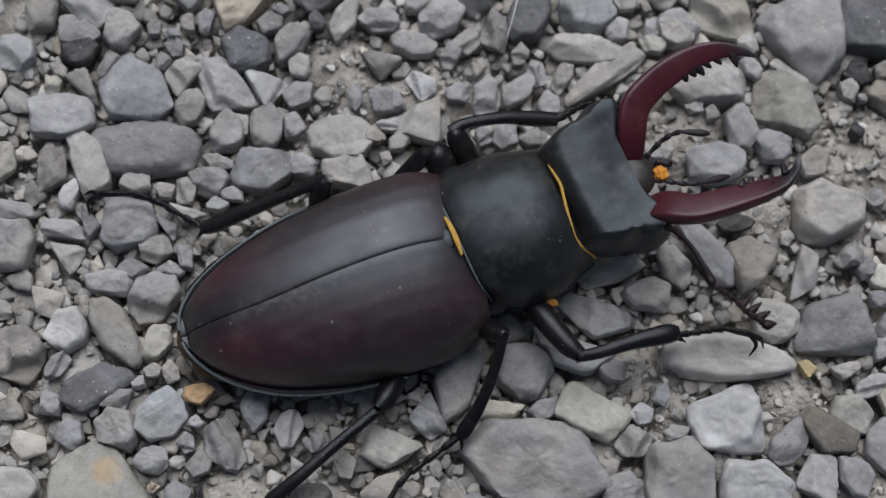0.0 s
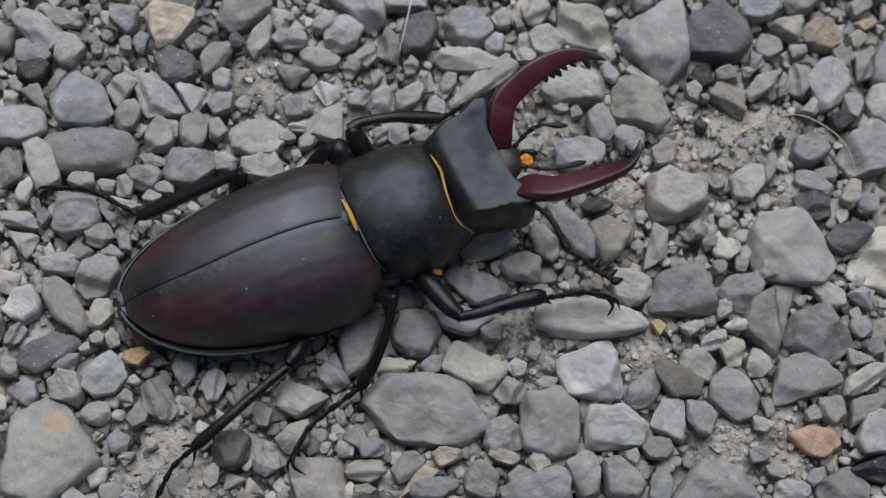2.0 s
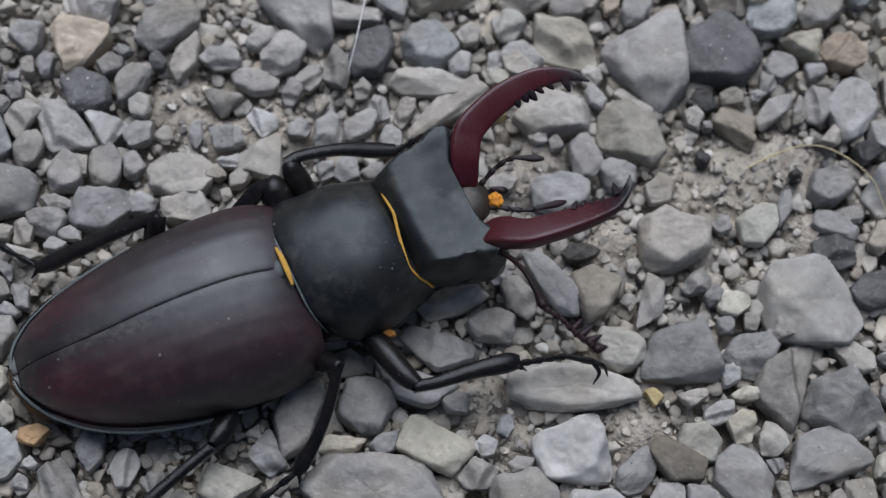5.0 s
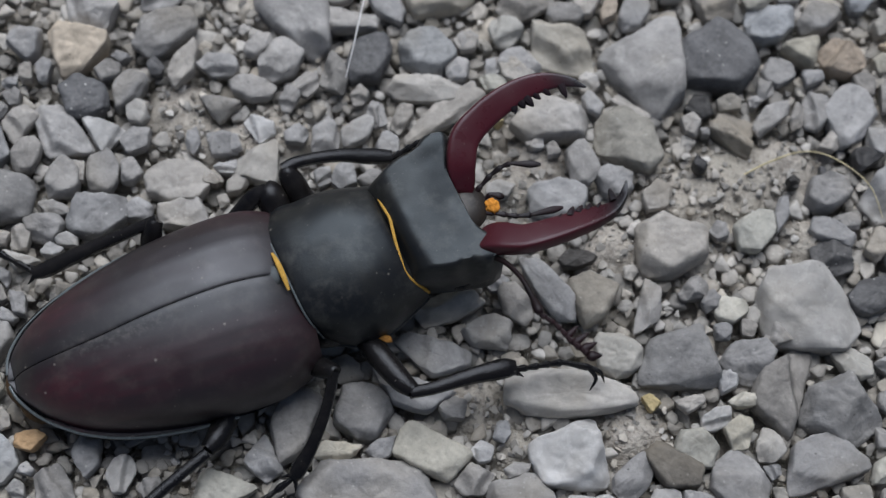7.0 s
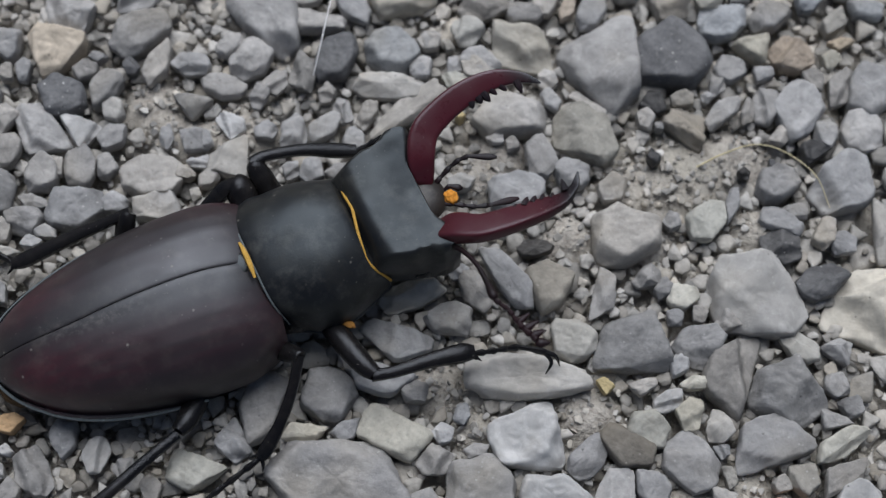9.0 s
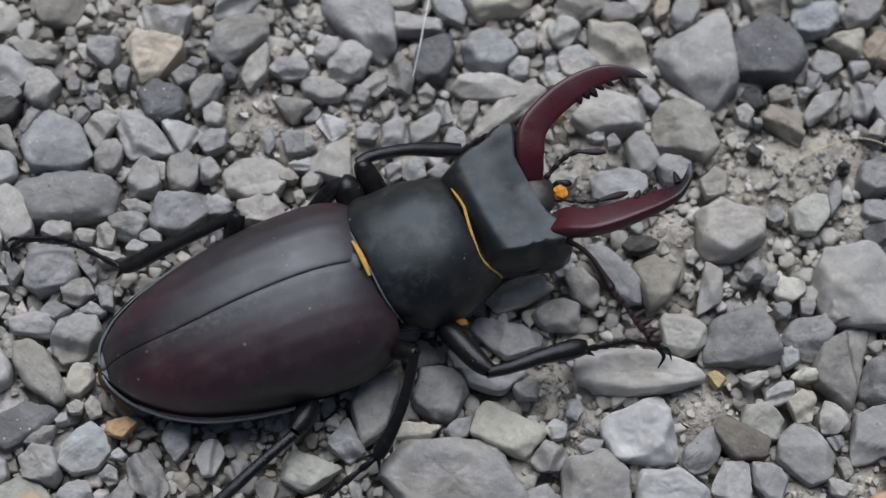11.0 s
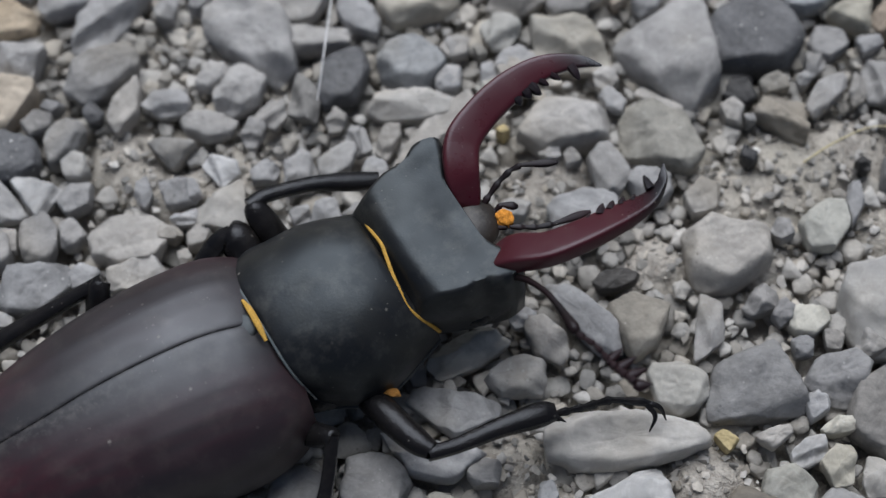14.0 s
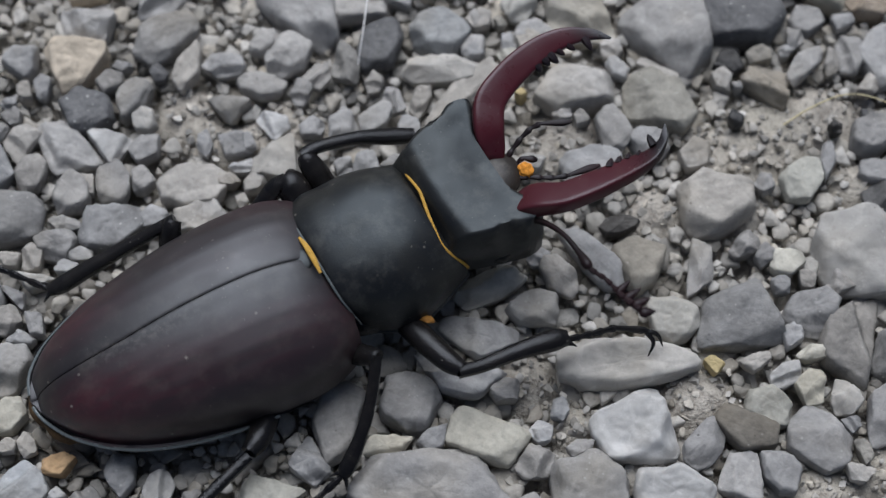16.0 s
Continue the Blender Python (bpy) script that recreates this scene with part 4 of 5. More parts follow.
def elytron(side):
    """One wing case: a vaulted half shell with a seam edge, faint ribs and a turned-down flank."""
    bm, rows = bmesh.new(), []
    us = [i / 54 for i in range(55)]
    for u in us:
        x = -35.58 + (35.58 - 4.4) * u**1.5
        w, rim = edge_of(x, side), 3.8
        hind = min(1.0, max(0.0, (-9.0 - x) / 14.0))
        ledge = min(0.75 * hind + 0.02, 0.75 * w)
        vault, top = w - ledge, max(rim, soft_table(x - 0.65 * hind, TOP))
        row = []
        for v in [0.0, 0.005, 0.011, 0.02, 0.035] + [0.06 + 0.94 * k / 22 for k in range(23)]:
            a = v * math.pi / 2
            y = vault * math.sin(a) ** 0.95
            z = rim + 0.1 + (top - rim) * max(0.0, math.cos(a)) ** 0.72
            groove = 0.045 * math.exp(-((y / 0.09) ** 2)) - 0.03 * math.exp(-(((y - 0.75) / 0.5) ** 2))
            rib = 0.035 * math.sin(y * 3.2) * math.exp(-((v - 0.45) / 0.35) ** 2)
            row.append(bm.verts.new(((x) * MM, (mid_line(x) + side * (y + 0.05)) * MM, (z - groove + rib) * MM)))
        # a narrow gutter runs inside the rim
        for k, drop in ((0.25, 0.32), (0.6, 0.36), (0.9, 0.15)):
            row.append(bm.verts.new((x * MM, (mid_line(x) + side * (vault + ledge * k + 0.05)) * MM, (rim - drop) * MM)))
        # the flank rolls in under the rim
        row.append(bm.verts.new((x * MM, (mid_line(x) + side * (w * 0.97)) * MM, (rim - 0.7) * MM)))
        row.append(bm.verts.new((x * MM, (mid_line(x) + side * (w * 0.86)) * MM, (rim - 1.1) * MM)))
        rows.append(row)
    for a, b in zip(rows, rows[1:]):
        for k in range(len(a) - 1):
            bm.faces.new((a[k], a[k + 1], b[k + 1], b[k]))
    bmesh.ops.recalc_face_normals(bm, faces=bm.faces)
    if sum(f.normal.z for f in bm.faces) < 0:
        bmesh.ops.reverse_faces(bm, faces=bm.faces)
    ob = part("elytron", bm, ELYTRON, beetle, "satin black wing case shading to maroon at the flank")
    # the raised rim, its reflected light painted in as a pale colour
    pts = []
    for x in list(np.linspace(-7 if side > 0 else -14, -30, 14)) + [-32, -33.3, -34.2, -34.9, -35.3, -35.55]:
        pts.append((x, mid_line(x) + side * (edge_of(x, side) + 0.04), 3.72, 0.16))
    part("rim", tube(pts, sides=8, steps=3), RIM, ob, "glossy raised rim of the wing case with its glint painted pale")


elytron(1)
elytron(-1)


def blob(centre, size, turn=0.0, seed=1, rough=0.0, segments=14):
    bm = bmesh.new()
    bmesh.ops.create_uvsphere(bm, u_segments=segments, v_segments=segments // 2 + 2, radius=1.0)
    m = Matrix.Translation(Vector(centre) * MM) @ pose(0, 0, 0, 0, 0, turn) @ Matrix.Diagonal((*[s * MM for s in size], 1))
    for v in bm.verts:
        v.co = m @ (v.co * (1 + rough * noise.noise(v.co * 2.1 + Vector((seed, 0, 0)))))
    return bm


def shell(name, rows, material, parent, label, cols=28, arch=2.6, under=0.6):
    """A vaulted body section lofted from rows of x, half widths to its left and right, top z, base z, forward bow of the edge, in the front frame."""
    bm, loops = bmesh.new(), []
    for x, left, right, top, base, bow in rows:
        loop = []
        for k in range(cols + 1):
            v = math.copysign(abs(math.sin((k / cols - 0.5) * math.pi)) ** 0.9, k / cols - 0.5)
            w = left if v > 0 else right
            z = base + (top - base) * max(0.0, 1 - abs(v) ** arch) ** 0.46
            loop.append((x + bow * abs(v) ** 5, v * w, z + 0.05 * noise.noise((x * 0.5, v * 4, 3.3))))
        for s in (0.9, 0.45, -0.45, -0.9):
            loop.append((x, (left if s > 0 else right) * s, base - under))
        loops.append([bm.verts.new(Vector(front(*p)) * MM) for p in loop])
    n = len(loops[0])
    for a, b in zip(loops, loops[1:]):
        for k in range(n):
            bm.faces.new((a[k], a[(k + 1) % n], b[(k + 1) % n], b[k]))
    bm.faces.new(loops[0])
    bm.faces.new(loops[-1])
    bmesh.ops.recalc_face_normals(bm, faces=bm.faces)
    return part(name, bm, material, parent, label, 50)


def lathe_rows(rows, steps=4):
    return [tuple(q) for q in spline(rows, steps)]


SHIELD = [(-0.95, 7.8, 6.2, 9.9, 3.8, 1.3), (-0.88, 8.05, 6.45, 10.4, 3.8, 1.3), (-0.4, 8.35, 6.8, 10.7, 3.8, 1.2), (1.0, 8.65, 7.5, 11.1, 4.0, 0.9), (3.0, 8.4, 8.3, 11.45, 4.1, 0.4),
          (5.5, 8.3, 8.6, 11.6, 4.1, 0.2), (7.5, 7.85, 8.15, 11.45, 4.2, 0.3), (9.4, 7.05, 7.35, 11.0, 4.3, 0.7), (10.2, 6.7, 6.95, 10.6, 4.4, 1.1), (10.5, 6.45, 6.7, 10.1, 4.5, 1.3)]
pronotum = shell("pronotum", lathe_rows(SHIELD), SHELL, beetle, "dull black shield behind the head", cols=72)
for side in (1, -1):
    edge = [front(x + bow, side * (left if side > 0 else right), base + 0.15) for x, left, right, _, base, bow in SHIELD[1:]]
    part("rim", tube([(*p, 0.16) for p in edge], sides=8), SHELL, pronotum)


def hind_edge(v):
    """A point of the shield's hind edge, v from -1 to 1."""
    x, left, right, top, base, bow = SHIELD[1]
    return (x - 0.12 + bow * abs(v) ** 5, v * (left if v > 0 else right), base + (top - base) * max(0.0, 1 - abs(v) ** 2.6) ** 0.46 - 0.05)


# the same painted glint along the shield's hind edge
part("rim", tube([(*front(*hind_edge(v)), 0.11) for v in np.linspace(0.97, -0.97, 15)], sides=8, steps=3), RIM, pronotum, "fine glossy rim along the hind edge with its glint painted pale")
part("hair_fringe", tube([(*front(*p), 0.17) for p in ((11.5, 6.2, 6.9), (11.1, 4.7, 8.9), (10.95, 2.9, 9.9), (11.0, 1.2, 10.25), (10.75, 0.0, 10.4), (10.4, -1.6, 10.35), (10.15, -3.3, 10.1), (10.1, -4.6, 9.5), (10.6, -5.6, 8.5), (11.4, -6.2, 7.0), (11.9, -6.5, 5.8))],
     sides=8), GOLD, pronotum, "thin golden hair fringe behind the head")
part("hair_fringe", tube([(-6.75, 5.0, 10.4, 0.12), (-6.5, 3.9, 10.85, 0.25), (-6.25, 2.2, 11.0, 0.28), (-6.1, 0.7, 10.75, 0.14)], sides=8, flat=0.6), GOLD, pronotum,
     "short golden hair strip at the base of the shield")

scutellum = part("scutellum", blob((0, 0, 4.8), (2.0, 1.4, 0.24), 0, 2, 0.05, 18), SHELL, beetle, "small dark triangular plate between the wing cases")
scutellum.location = Vector((-8.1, 2.7, 5.65)) * MM
# the phone holds its focus on the beetle's back
cam.data.dof.use_dof, cam.data.dof.focus_object, cam.data.dof.aperture_fstop = True, scutellum, 21.0

# head: a broad raised plate with steep flanks, a narrow neck and drawn-out front corners
HEAD_EDGE = ((10.2, 5.6), (11.5, 6.1), (13.0, 6.7), (14.6, 7.3), (16.5, 7.85), (17.7, 8.2), (18.7, 8.15), (19.5, 7.9), (20.3, 7.3))


def head_front(y):
    """How far forward the head's margin reaches: hollow between the drawn-out corners."""
    u = min(1.0, max(0.0, (abs(y) - 2.6) / 4.2))
    return 18.55 + 1.6 * u * u * (3 - 2 * u) - 0.6 * max(0.0, abs(y) - 7.2)


def head_height(x, y):
    plate = 11.7 - 0.9 * math.exp(-(((x - 17.6) / 2.4) ** 2) - (y / 4.6) ** 2) + 0.35 * math.exp(-(((abs(y) - 6.6) / 1.1) ** 2) - ((x - 17.5) / 3.0) ** 2)
    neck = 8.8 + 1.75 * (x - 10.2 - 0.012 * y * y)
    notch = 0.55 * math.exp(-(((x - 16.2) / 1.3) ** 2))
    flank = 11.6 - 4.2 * max(0.0, abs(y) - table(x, HEAD_EDGE) + 0.85 + notch) ** 1.15
    z = soft_min(soft_min(plate, neck, 1.6), flank, 1.5)
    lip = head_front(y) - x
    return soft_min(z, 9.9 + 3.0 * max(lip, 0) ** 0.5, 0.8) + 0.02 * noise.noise((x * 0.9, y * 0.9, 0))


def build_head():
    bm, rows, nu, nv = bmesh.new(), [], 34, 56
    for i in range(nu + 1):
        row = []
        for j in range(-nv // 2, nv // 2 + 1):
            v = 2 * j / nv
            y = 8.3 * v
            x = 10.2 + (head_front(y) - 10.2) * (i / nu)
            y = v * table(x, HEAD_EDGE)
            row.append((x, y, max(5.0, head_height(x, y))))
        low = [(x, y * k, z) for (x, y, _), k, z in ((row[-1], 1.0, 4.6), (row[-1], 0.85, 3.9), (row[0], 0.85, 3.9), (row[0], 1.0, 4.6))]
        rows.append([bm.verts.new(Vector(front(*p)) * MM) for p in row + low])
    n = len(rows[0])
    for a, b in zip(rows, rows[1:]):
        for k in range(n):
            bm.faces.new((a[k], a[(k + 1) % n], b[(k + 1) % n], b[k]))
    bm.faces.new(rows[0])
    brow = rows[-1][: nv + 1]
    chin = [bm.verts.new((v.co.x, v.co.y, 4.2 * MM)) for v in brow]
    for k in range(nv):
        bm.faces.new((brow[k], brow[k + 1], chin[k + 1], chin[k]))
    bmesh.ops.recalc_face_normals(bm, faces=bm.faces)
    return part("head", bm, SHELL, beetle, "broad dull black head plate with drawn-out front corners", 60)


head = build_head()


for side in (1, -1):
    part("eye", blob(front(15.6, side * 7.1, 5.6), (1.2, 0.7, 0.9), 10), LEG, head, "small glossy black eye")
part("clypeus", tube([(*front(16.6, -0.7, 8.6), 2.9), (*front(18.8, -0.8, 9.0), 2.6), (*front(20.3, -0.9, 8.9), 1.8), (*front(21.0, -1.0, 8.7), 0.6)], sides=16, flat=0.36), BROW, head, "brownish lip plate between the jaws")
part("mouth_brush", blob((16.2, 4.3, 9.3), (0.72, 0.85, 0.55), 10, 3, 0.35, 28), ORANGE, head, "tufted orange mouth brush")


def mandible(rows, teeth, label, up=(0.05, -0.30, 1)):
    """One antler-like jaw: a curved tapering blade with a black toothed tip."""
    pts = [(*front(x, y, z), r * 0.88) for x, y, z, r in rows]
    jaw = part("mandible", tube(pts, sides=24, steps=7, flat=0.52, square=0.36, up=up), HORN, beetle, label)
    for x, y, z, dx, dy, r in teeth:
        part("tooth", tube([(*front(x, y, z), r), (*front(x + dx * 0.55, y + dy * 0.6, z), r * 0.72), (*front(x + dx, y + dy, z), 0.1)], sides=8, steps=3), HORN_TIP, jaw)
    return jaw


mandible([(18.4, -0.1, 8.2, 0.3), (19.2, 0.7, 9.3, 1.0), (19.5, 1.5, 9.9, 1.38), (19.95, 3.0, 10.8, 1.68), (21.4, 5.25, 11.4, 1.78), (23.9, 6.45, 11.8, 1.7), (26.6, 7.1, 12.2, 1.62), (29.1, 7.3, 12.5, 1.38), (31.2, 7.0, 12.7, 1.12), (33.0, 6.25, 12.8, 0.75), (34.0, 5.5, 12.9, 0.5), (34.9, 4.5, 13.0, 0.1)],
         [(27.3, 5.9, 12.3, -0.1, -0.7, 0.45), (28.2, 6.1, 12.4, 0.1, -0.8, 0.5), (28.9, 6.3, 12.4, 0.3, -1.2, 0.55), (29.8, 6.4, 12.5, 0.4, -0.9, 0.42), (30.9, 6.4, 12.6, 0.4, -1.0, 0.42), (32.7, 5.9, 12.8, -0.1, -1.5, 0.48)],
         "dark red curved jaw with a black toothed tip")
mandible([(17.4, -4.0, 8.2, 0.5), (18.7, -5.0, 9.9, 1.75), (19.9, -5.8, 11.1, 1.95), (21.9, -7.2, 12.1, 1.75), (24.6, -7.85, 12.6, 1.68), (26.8, -8.25, 13.1, 1.55), (28.9, -8.65, 13.8, 1.32), (30.6, -8.8, 14.5, 0.95), (32.0, -8.3, 15.0, 0.55), (32.6, -7.75, 15.2, 0.4), (33.2, -6.9, 15.3, 0.1)],
         [(26.0, -7.1, 12.8, 0.4, 0.5, 0.4), (27.0, -7.3, 13.1, 0.7, 0.8, 0.5), (27.9, -7.4, 13.3, 0.6, 0.6, 0.45), (28.8, -7.65, 13.6, 0.5, 0.6, 0.4), (29.7, -8.0, 14.0, 0.4, 0.5, 0.35), (31.2, -8.1, 14.8, 0.2, 1.3, 0.45)],
         "dark red curved jaw with a black toothed tip", up=(-0.1, 0.45, 1))


def beads(points, bm, origin):
    """A rod of short swollen joints in a row."""
    rows = []
    for a, b in zip(points, points[1:]):
        a, b = np.array(a, float), np.array(b, float)
        for k, w in ((0.06, 0.72), (0.45, 0.92), (0.8, 1.12), (0.97, 0.78)):
            rows.append((*(a[:3] * (1 - k) + b[:3] * k), (a[3] * (1 - k) + b[3] * k) * w))
    return tube(rows, sides=8, steps=2, bm=bm, origin=origin)


def feeler(stalk, joints, plates, label):
    """An elbowed antenna: long scape, beaded funicle that turns at the elbow, comb-like club."""
    e = np.array(stalk[-1][:3], float)
    scape = part("antenna", tube(stalk, sides=10), RED_LEG, beetle, label)
    flex = part("funicle", beads([(*e, 0.36), *joints], bmesh.new(), e), RED_LEG, scape, "beaded outer half of the antenna")
    flex.location = Vector(e) * MM
    for x, y, z, dx, dy, r in plates:
        p, out = np.array((x, y, z)), np.array((dx * 0.85, dy * 0.85, 0.1))
        part("club_plate", tube([(*(p - 0.12 * out), 0.20), (*(p + 0.2 * out), r), (*(p + 0.6 * out), r * 0.72), (*(p + out), 0.08)], sides=8, steps=3, flat=0.55, origin=e), RED_LEG, flex)
    return flex


RIGHT_FEELER = feeler([(13.6, -0.6, 9.6, 0.36), (15.2, -2.0, 11.0, 0.30), (16.2, -4.4, 12.5, 0.26), (16.6, -6.9, 13.5, 0.32), (16.7, -8.6, 14.2, 0.50), (16.75, -9.2, 14.3, 0.34)],
                      [(17.2, -9.8, 14.3, 0.28), (17.8, -10.5, 14.4, 0.26), (18.2, -11.3, 14.4, 0.26), (18.5, -12.1, 14.5, 0.30), (18.9, -12.9, 14.5, 0.34), (19.5, -13.7, 14.5, 0.36), (20.0, -14.4, 14.5, 0.34)],
                      [(18.5, -12.2, 14.5, 1.6, 0.9, 0.36), (19.0, -13.0, 14.5, 1.9, 0.7, 0.42), (19.5, -13.8, 14.5, 1.9, 0.3, 0.46), (19.9, -14.6, 14.4, 1.6, -0.3, 0.55)],
                      "thin dark red elbowed antenna with a comb-like club")


def palp(points, label="dark beaded mouth palp"):
    """A jointed palp that ends in a longer spindle."""
    rows = []
    for a, b in zip(points[:-2], points[1:-1]):
        a, b = np.array(a, float), np.array(b, float)
        rows += [(*(a[:3] * (1 - k) + b[:3] * k), a[3] * w) for k, w in ((0.05, 0.7), (0.5, 0.92), (0.85, 1.1))]
    a, b = np.array(points[-2], float), np.array(points[-1], float)
    rows += [(*(a[:3] * (1 - k) + b[:3] * k), w) for k, w in ((0.0, 0.2), (0.3, 0.3), (0.7, 0.42), (1.0, 0.16))]
    bm = tube(rows, sides=8, steps=2, flat=0.8)
    return part("palp", bm, RED_LEG, head, label)


palp([(14.6, 6.0, 9.0, 0.3), (15.7, 6.7, 9.5, 0.3), (16.9, 7.4, 10.0, 0.3), (18.1, 7.8, 10.5, 0.3), (19.1, 7.8, 10.8, 0.3), (22.0, 6.8, 11.0, 0.3)])
palp([(15.0, 4.0, 9.0, 0.3), (16.2, 3.6, 9.2, 0.3), (17.4, 3.1, 9.1, 0.28), (18.5, 2.7, 9.0, 0.3), (19.9, 2.5, 8.9, 0.3), (23.3, 2.5, 8.7, 0.3)])
palp([(15.2, 5.0, 8.8, 0.25), (15.7, 5.4, 9.1, 0.26), (16.4, 5.6, 9.4, 0.26), (17.7, 5.0, 9.2, 0.26)], "short dark red mouth palp")

# underside and hind body
part("leg_base_hair", blob((2.2, -5.1, 5.1), (0.9, 0.4, 0.3), -35, 6, 0.4), TUFT, beetle, "orange hair tuft at the foreleg base")
part("abdomen", blob((-19.5, 1.4, 3.2), (16.3, 9.2, 2.2), 0, 4, 0.03, 24), LEG, beetle, "black underside with tawny hair at the tail")
part("hair_fringe", tube([(-31.4, -4.6, 2.4, 0.3), (-33.8, -2.2, 2.2, 0.6), (-35.4, 0.2, 2.1, 0.7), (-35.5, 2.2, 2.4, 0.3)], sides=8), FUR, beetle, "tawny hairs at the tail end")
part("tail_tip", blob((-32.6, -1.0, 2.4), (2.7, 3.0, 1.3), 0, 8, 0.06, 20), FUR, beetle, "brown hairy tip of the abdomen")
part("thorax", blob((-2.0, 2.6, 4.4), (8.5, 7.0, 2.6), 10, 5, 0.03, 24), LEG, beetle, "black underside of the thorax")


def leg(femur, tibia, tarsus, claws, spines, label):
    """A jointed leg: thick thigh, spined shin, five-jointed foot, two hooked claws."""
    femur, tibia = ([(x, y, z, r * k) for x, y, z, r in rows] for rows, k in ((femur, 0.98), (tibia, 0.88)))
    thigh = part("leg", tube(femur, sides=12, flat=0.8), LEG, beetle, label)
    bm = tube(tibia, sides=12, flat=0.8, square=0.65)
    line = spline(tibia, 5)
    for i, side, reach in spines:
        q = line[min(i, len(line) - 1)]
        d = line[min(i + 1, len(line) - 1)][:3] - line[max(i - 1, 0)][:3]
        d = d / (np.linalg.norm(d) + 1e-9)
        out = np.cross(d, (0, 0, 1)) * side
        tube([(*q[:3], 0.3), (*(q[:3] + out * reach * 0.6 + d * reach * 0.5), 0.2), (*(q[:3] + out * reach + d * reach * 1.0), 0.04)], sides=6, steps=2, bm=bm)
    shin = part("shin", bm, LEG, thigh)
    part("foot", beads(tarsus, bmesh.new(), (0, 0, 0)), LEG, thigh)
    for c in claws:
        part("claw", tube(c, sides=6), LEG, thigh, "fine curved claw")
    return shin


leg([(0.2, -3.6, 4.0, 1.3), (1.2, -6.6, 4.8, 1.35), (2.6, -9.9, 5.4, 1.2), (3.5, -11.3, 5.6, 0.85)],
    [(3.1, -11.4, 5.6, 0.75), (5.5, -11.5, 5.2, 0.75), (9.5, -11.2, 4.6, 0.95), (13.0, -11.2, 4.1, 1.2), (14.4, -11.4, 3.9, 0.85)],
    [(14.2, -11.5, 3.9, 0.36), (15.6, -11.7, 3.8, 0.36), (16.8, -11.8, 3.7, 0.36), (18.0, -11.9, 3.7, 0.36), (19.2, -12.1, 3.8, 0.38), (22.0, -13.4, 3.6, 0.34)],
    [[(21.8, -13.3, 3.6, 0.28), (22.8, -14.0, 3.2, 0.24), (23.1, -14.9, 2.0, 0.06)], [(21.8, -13.4, 3.5, 0.28), (22.2, -14.5, 2.9, 0.22), (21.4, -15.3, 1.9, 0.06)]],
    [(17, 1, 0.9), (19, 1, 1.0), (12, 1, 0.5), (15, -1, 0.5)], "glossy black foreleg reaching forward")
leg([(0.2, 8.5, 3.8, 1.3), (-1.9, 11.6, 4.6, 1.4), (-2.5, 13.1, 5.8, 1.35), (-2.9, 14.3, 6.6, 1.1), (-3.0, 14.9, 6.8, 0.7)],
    [(-3.3, 14.7, 6.8, 0.8), (-1.6, 15.2, 6.7, 0.72), (2.4, 15.1, 6.1, 0.75), (6.0, 14.4, 5.2, 0.95), (8.2, 13.9, 4.8, 0.8)],
    [(8.0, 13.8, 4.6, 0.36), (9.4, 14.2, 4.6, 0.36), (10.6, 14.6, 4.6, 0.36), (11.6, 14.8, 4.6, 0.36), (12.6, 14.7, 4.6, 0.34)],
    [[(12.5, 14.7, 4.6, 0.26), (13.3, 14.5, 4.2, 0.2), (13.6, 14.0, 3.4, 0.06)]], [(18, -1, 0.8)], "glossy black foreleg bent beside the shield")
leg([(-4.5, 8.0, 3.6, 1.6), (-4.9, 10.9, 4.9, 1.7), (-5.2, 12.7, 5.7, 1.65), (-5.8, 13.3, 5.8, 1.3)],
    [(-5.5, 13.1, 5.7, 1.1), (-6.8, 13.1, 5.2, 1.1), (-8.6, 12.3, 4.2, 1.0), (-10.4, 11.6, 3.2, 0.7)],
    [(-10.4, 11.6, 3.1, 0.3), (-11.6, 12.0, 2.6, 0.3), (-12.8, 11.2, 2.0, 0.3), (-14.2, 10.6, 1.6, 0.3)],
    [[(-14.2, 10.6, 1.6, 0.22), (-15.0, 10.2, 1.0, 0.06)]], [(6, -1, 1.0), (8, -1, 1.2), (10, -1, 1.0), (12, -1, 0.9), (14, -1, 0.8)], "glossy black middle leg folded under the wing case")
leg([(-18.6, 9.0, 3.0, 1.1), (-18.5, 10.9, 4.2, 1.15), (-17.8, 12.3, 5.8, 1.1), (-17.2, 13.0, 6.3, 0.85)],
    [(-17.1, 12.9, 6.4, 0.68), (-20.5, 12.8, 5.2, 0.72), (-25.5, 12.5, 3.6, 0.88), (-29.5, 12.1, 2.4, 0.95), (-31.0, 12.1, 2.1, 0.65)],
    [(-30.8, 12.2, 2.0, 0.36), (-32.6, 14.0, 1.9, 0.36), (-34.1, 15.5, 1.9, 0.36), (-35.6, 16.7, 2.0, 0.36), (-37.2, 17.6, 2.1, 0.38), (-40.6, 18.5, 2.0, 0.34)],
    [[(-40.4, 18.5, 2.0, 0.28), (-41.8, 18.0, 1.6, 0.22), (-42.1, 16.8, 0.7, 0.06)], [(-40.4, 18.5, 2.0, 0.28), (-41.4, 19.0, 1.7, 0.22), (-42.3, 18.9, 1.0, 0.06)]],
    [(17, 1, 1.2), (19, 1, 1.5), (19, -1, 1.0), (13, 1, 0.7), (15, -1, 0.6), (9, -1, 0.5)], "glossy black hind leg stretched out behind")
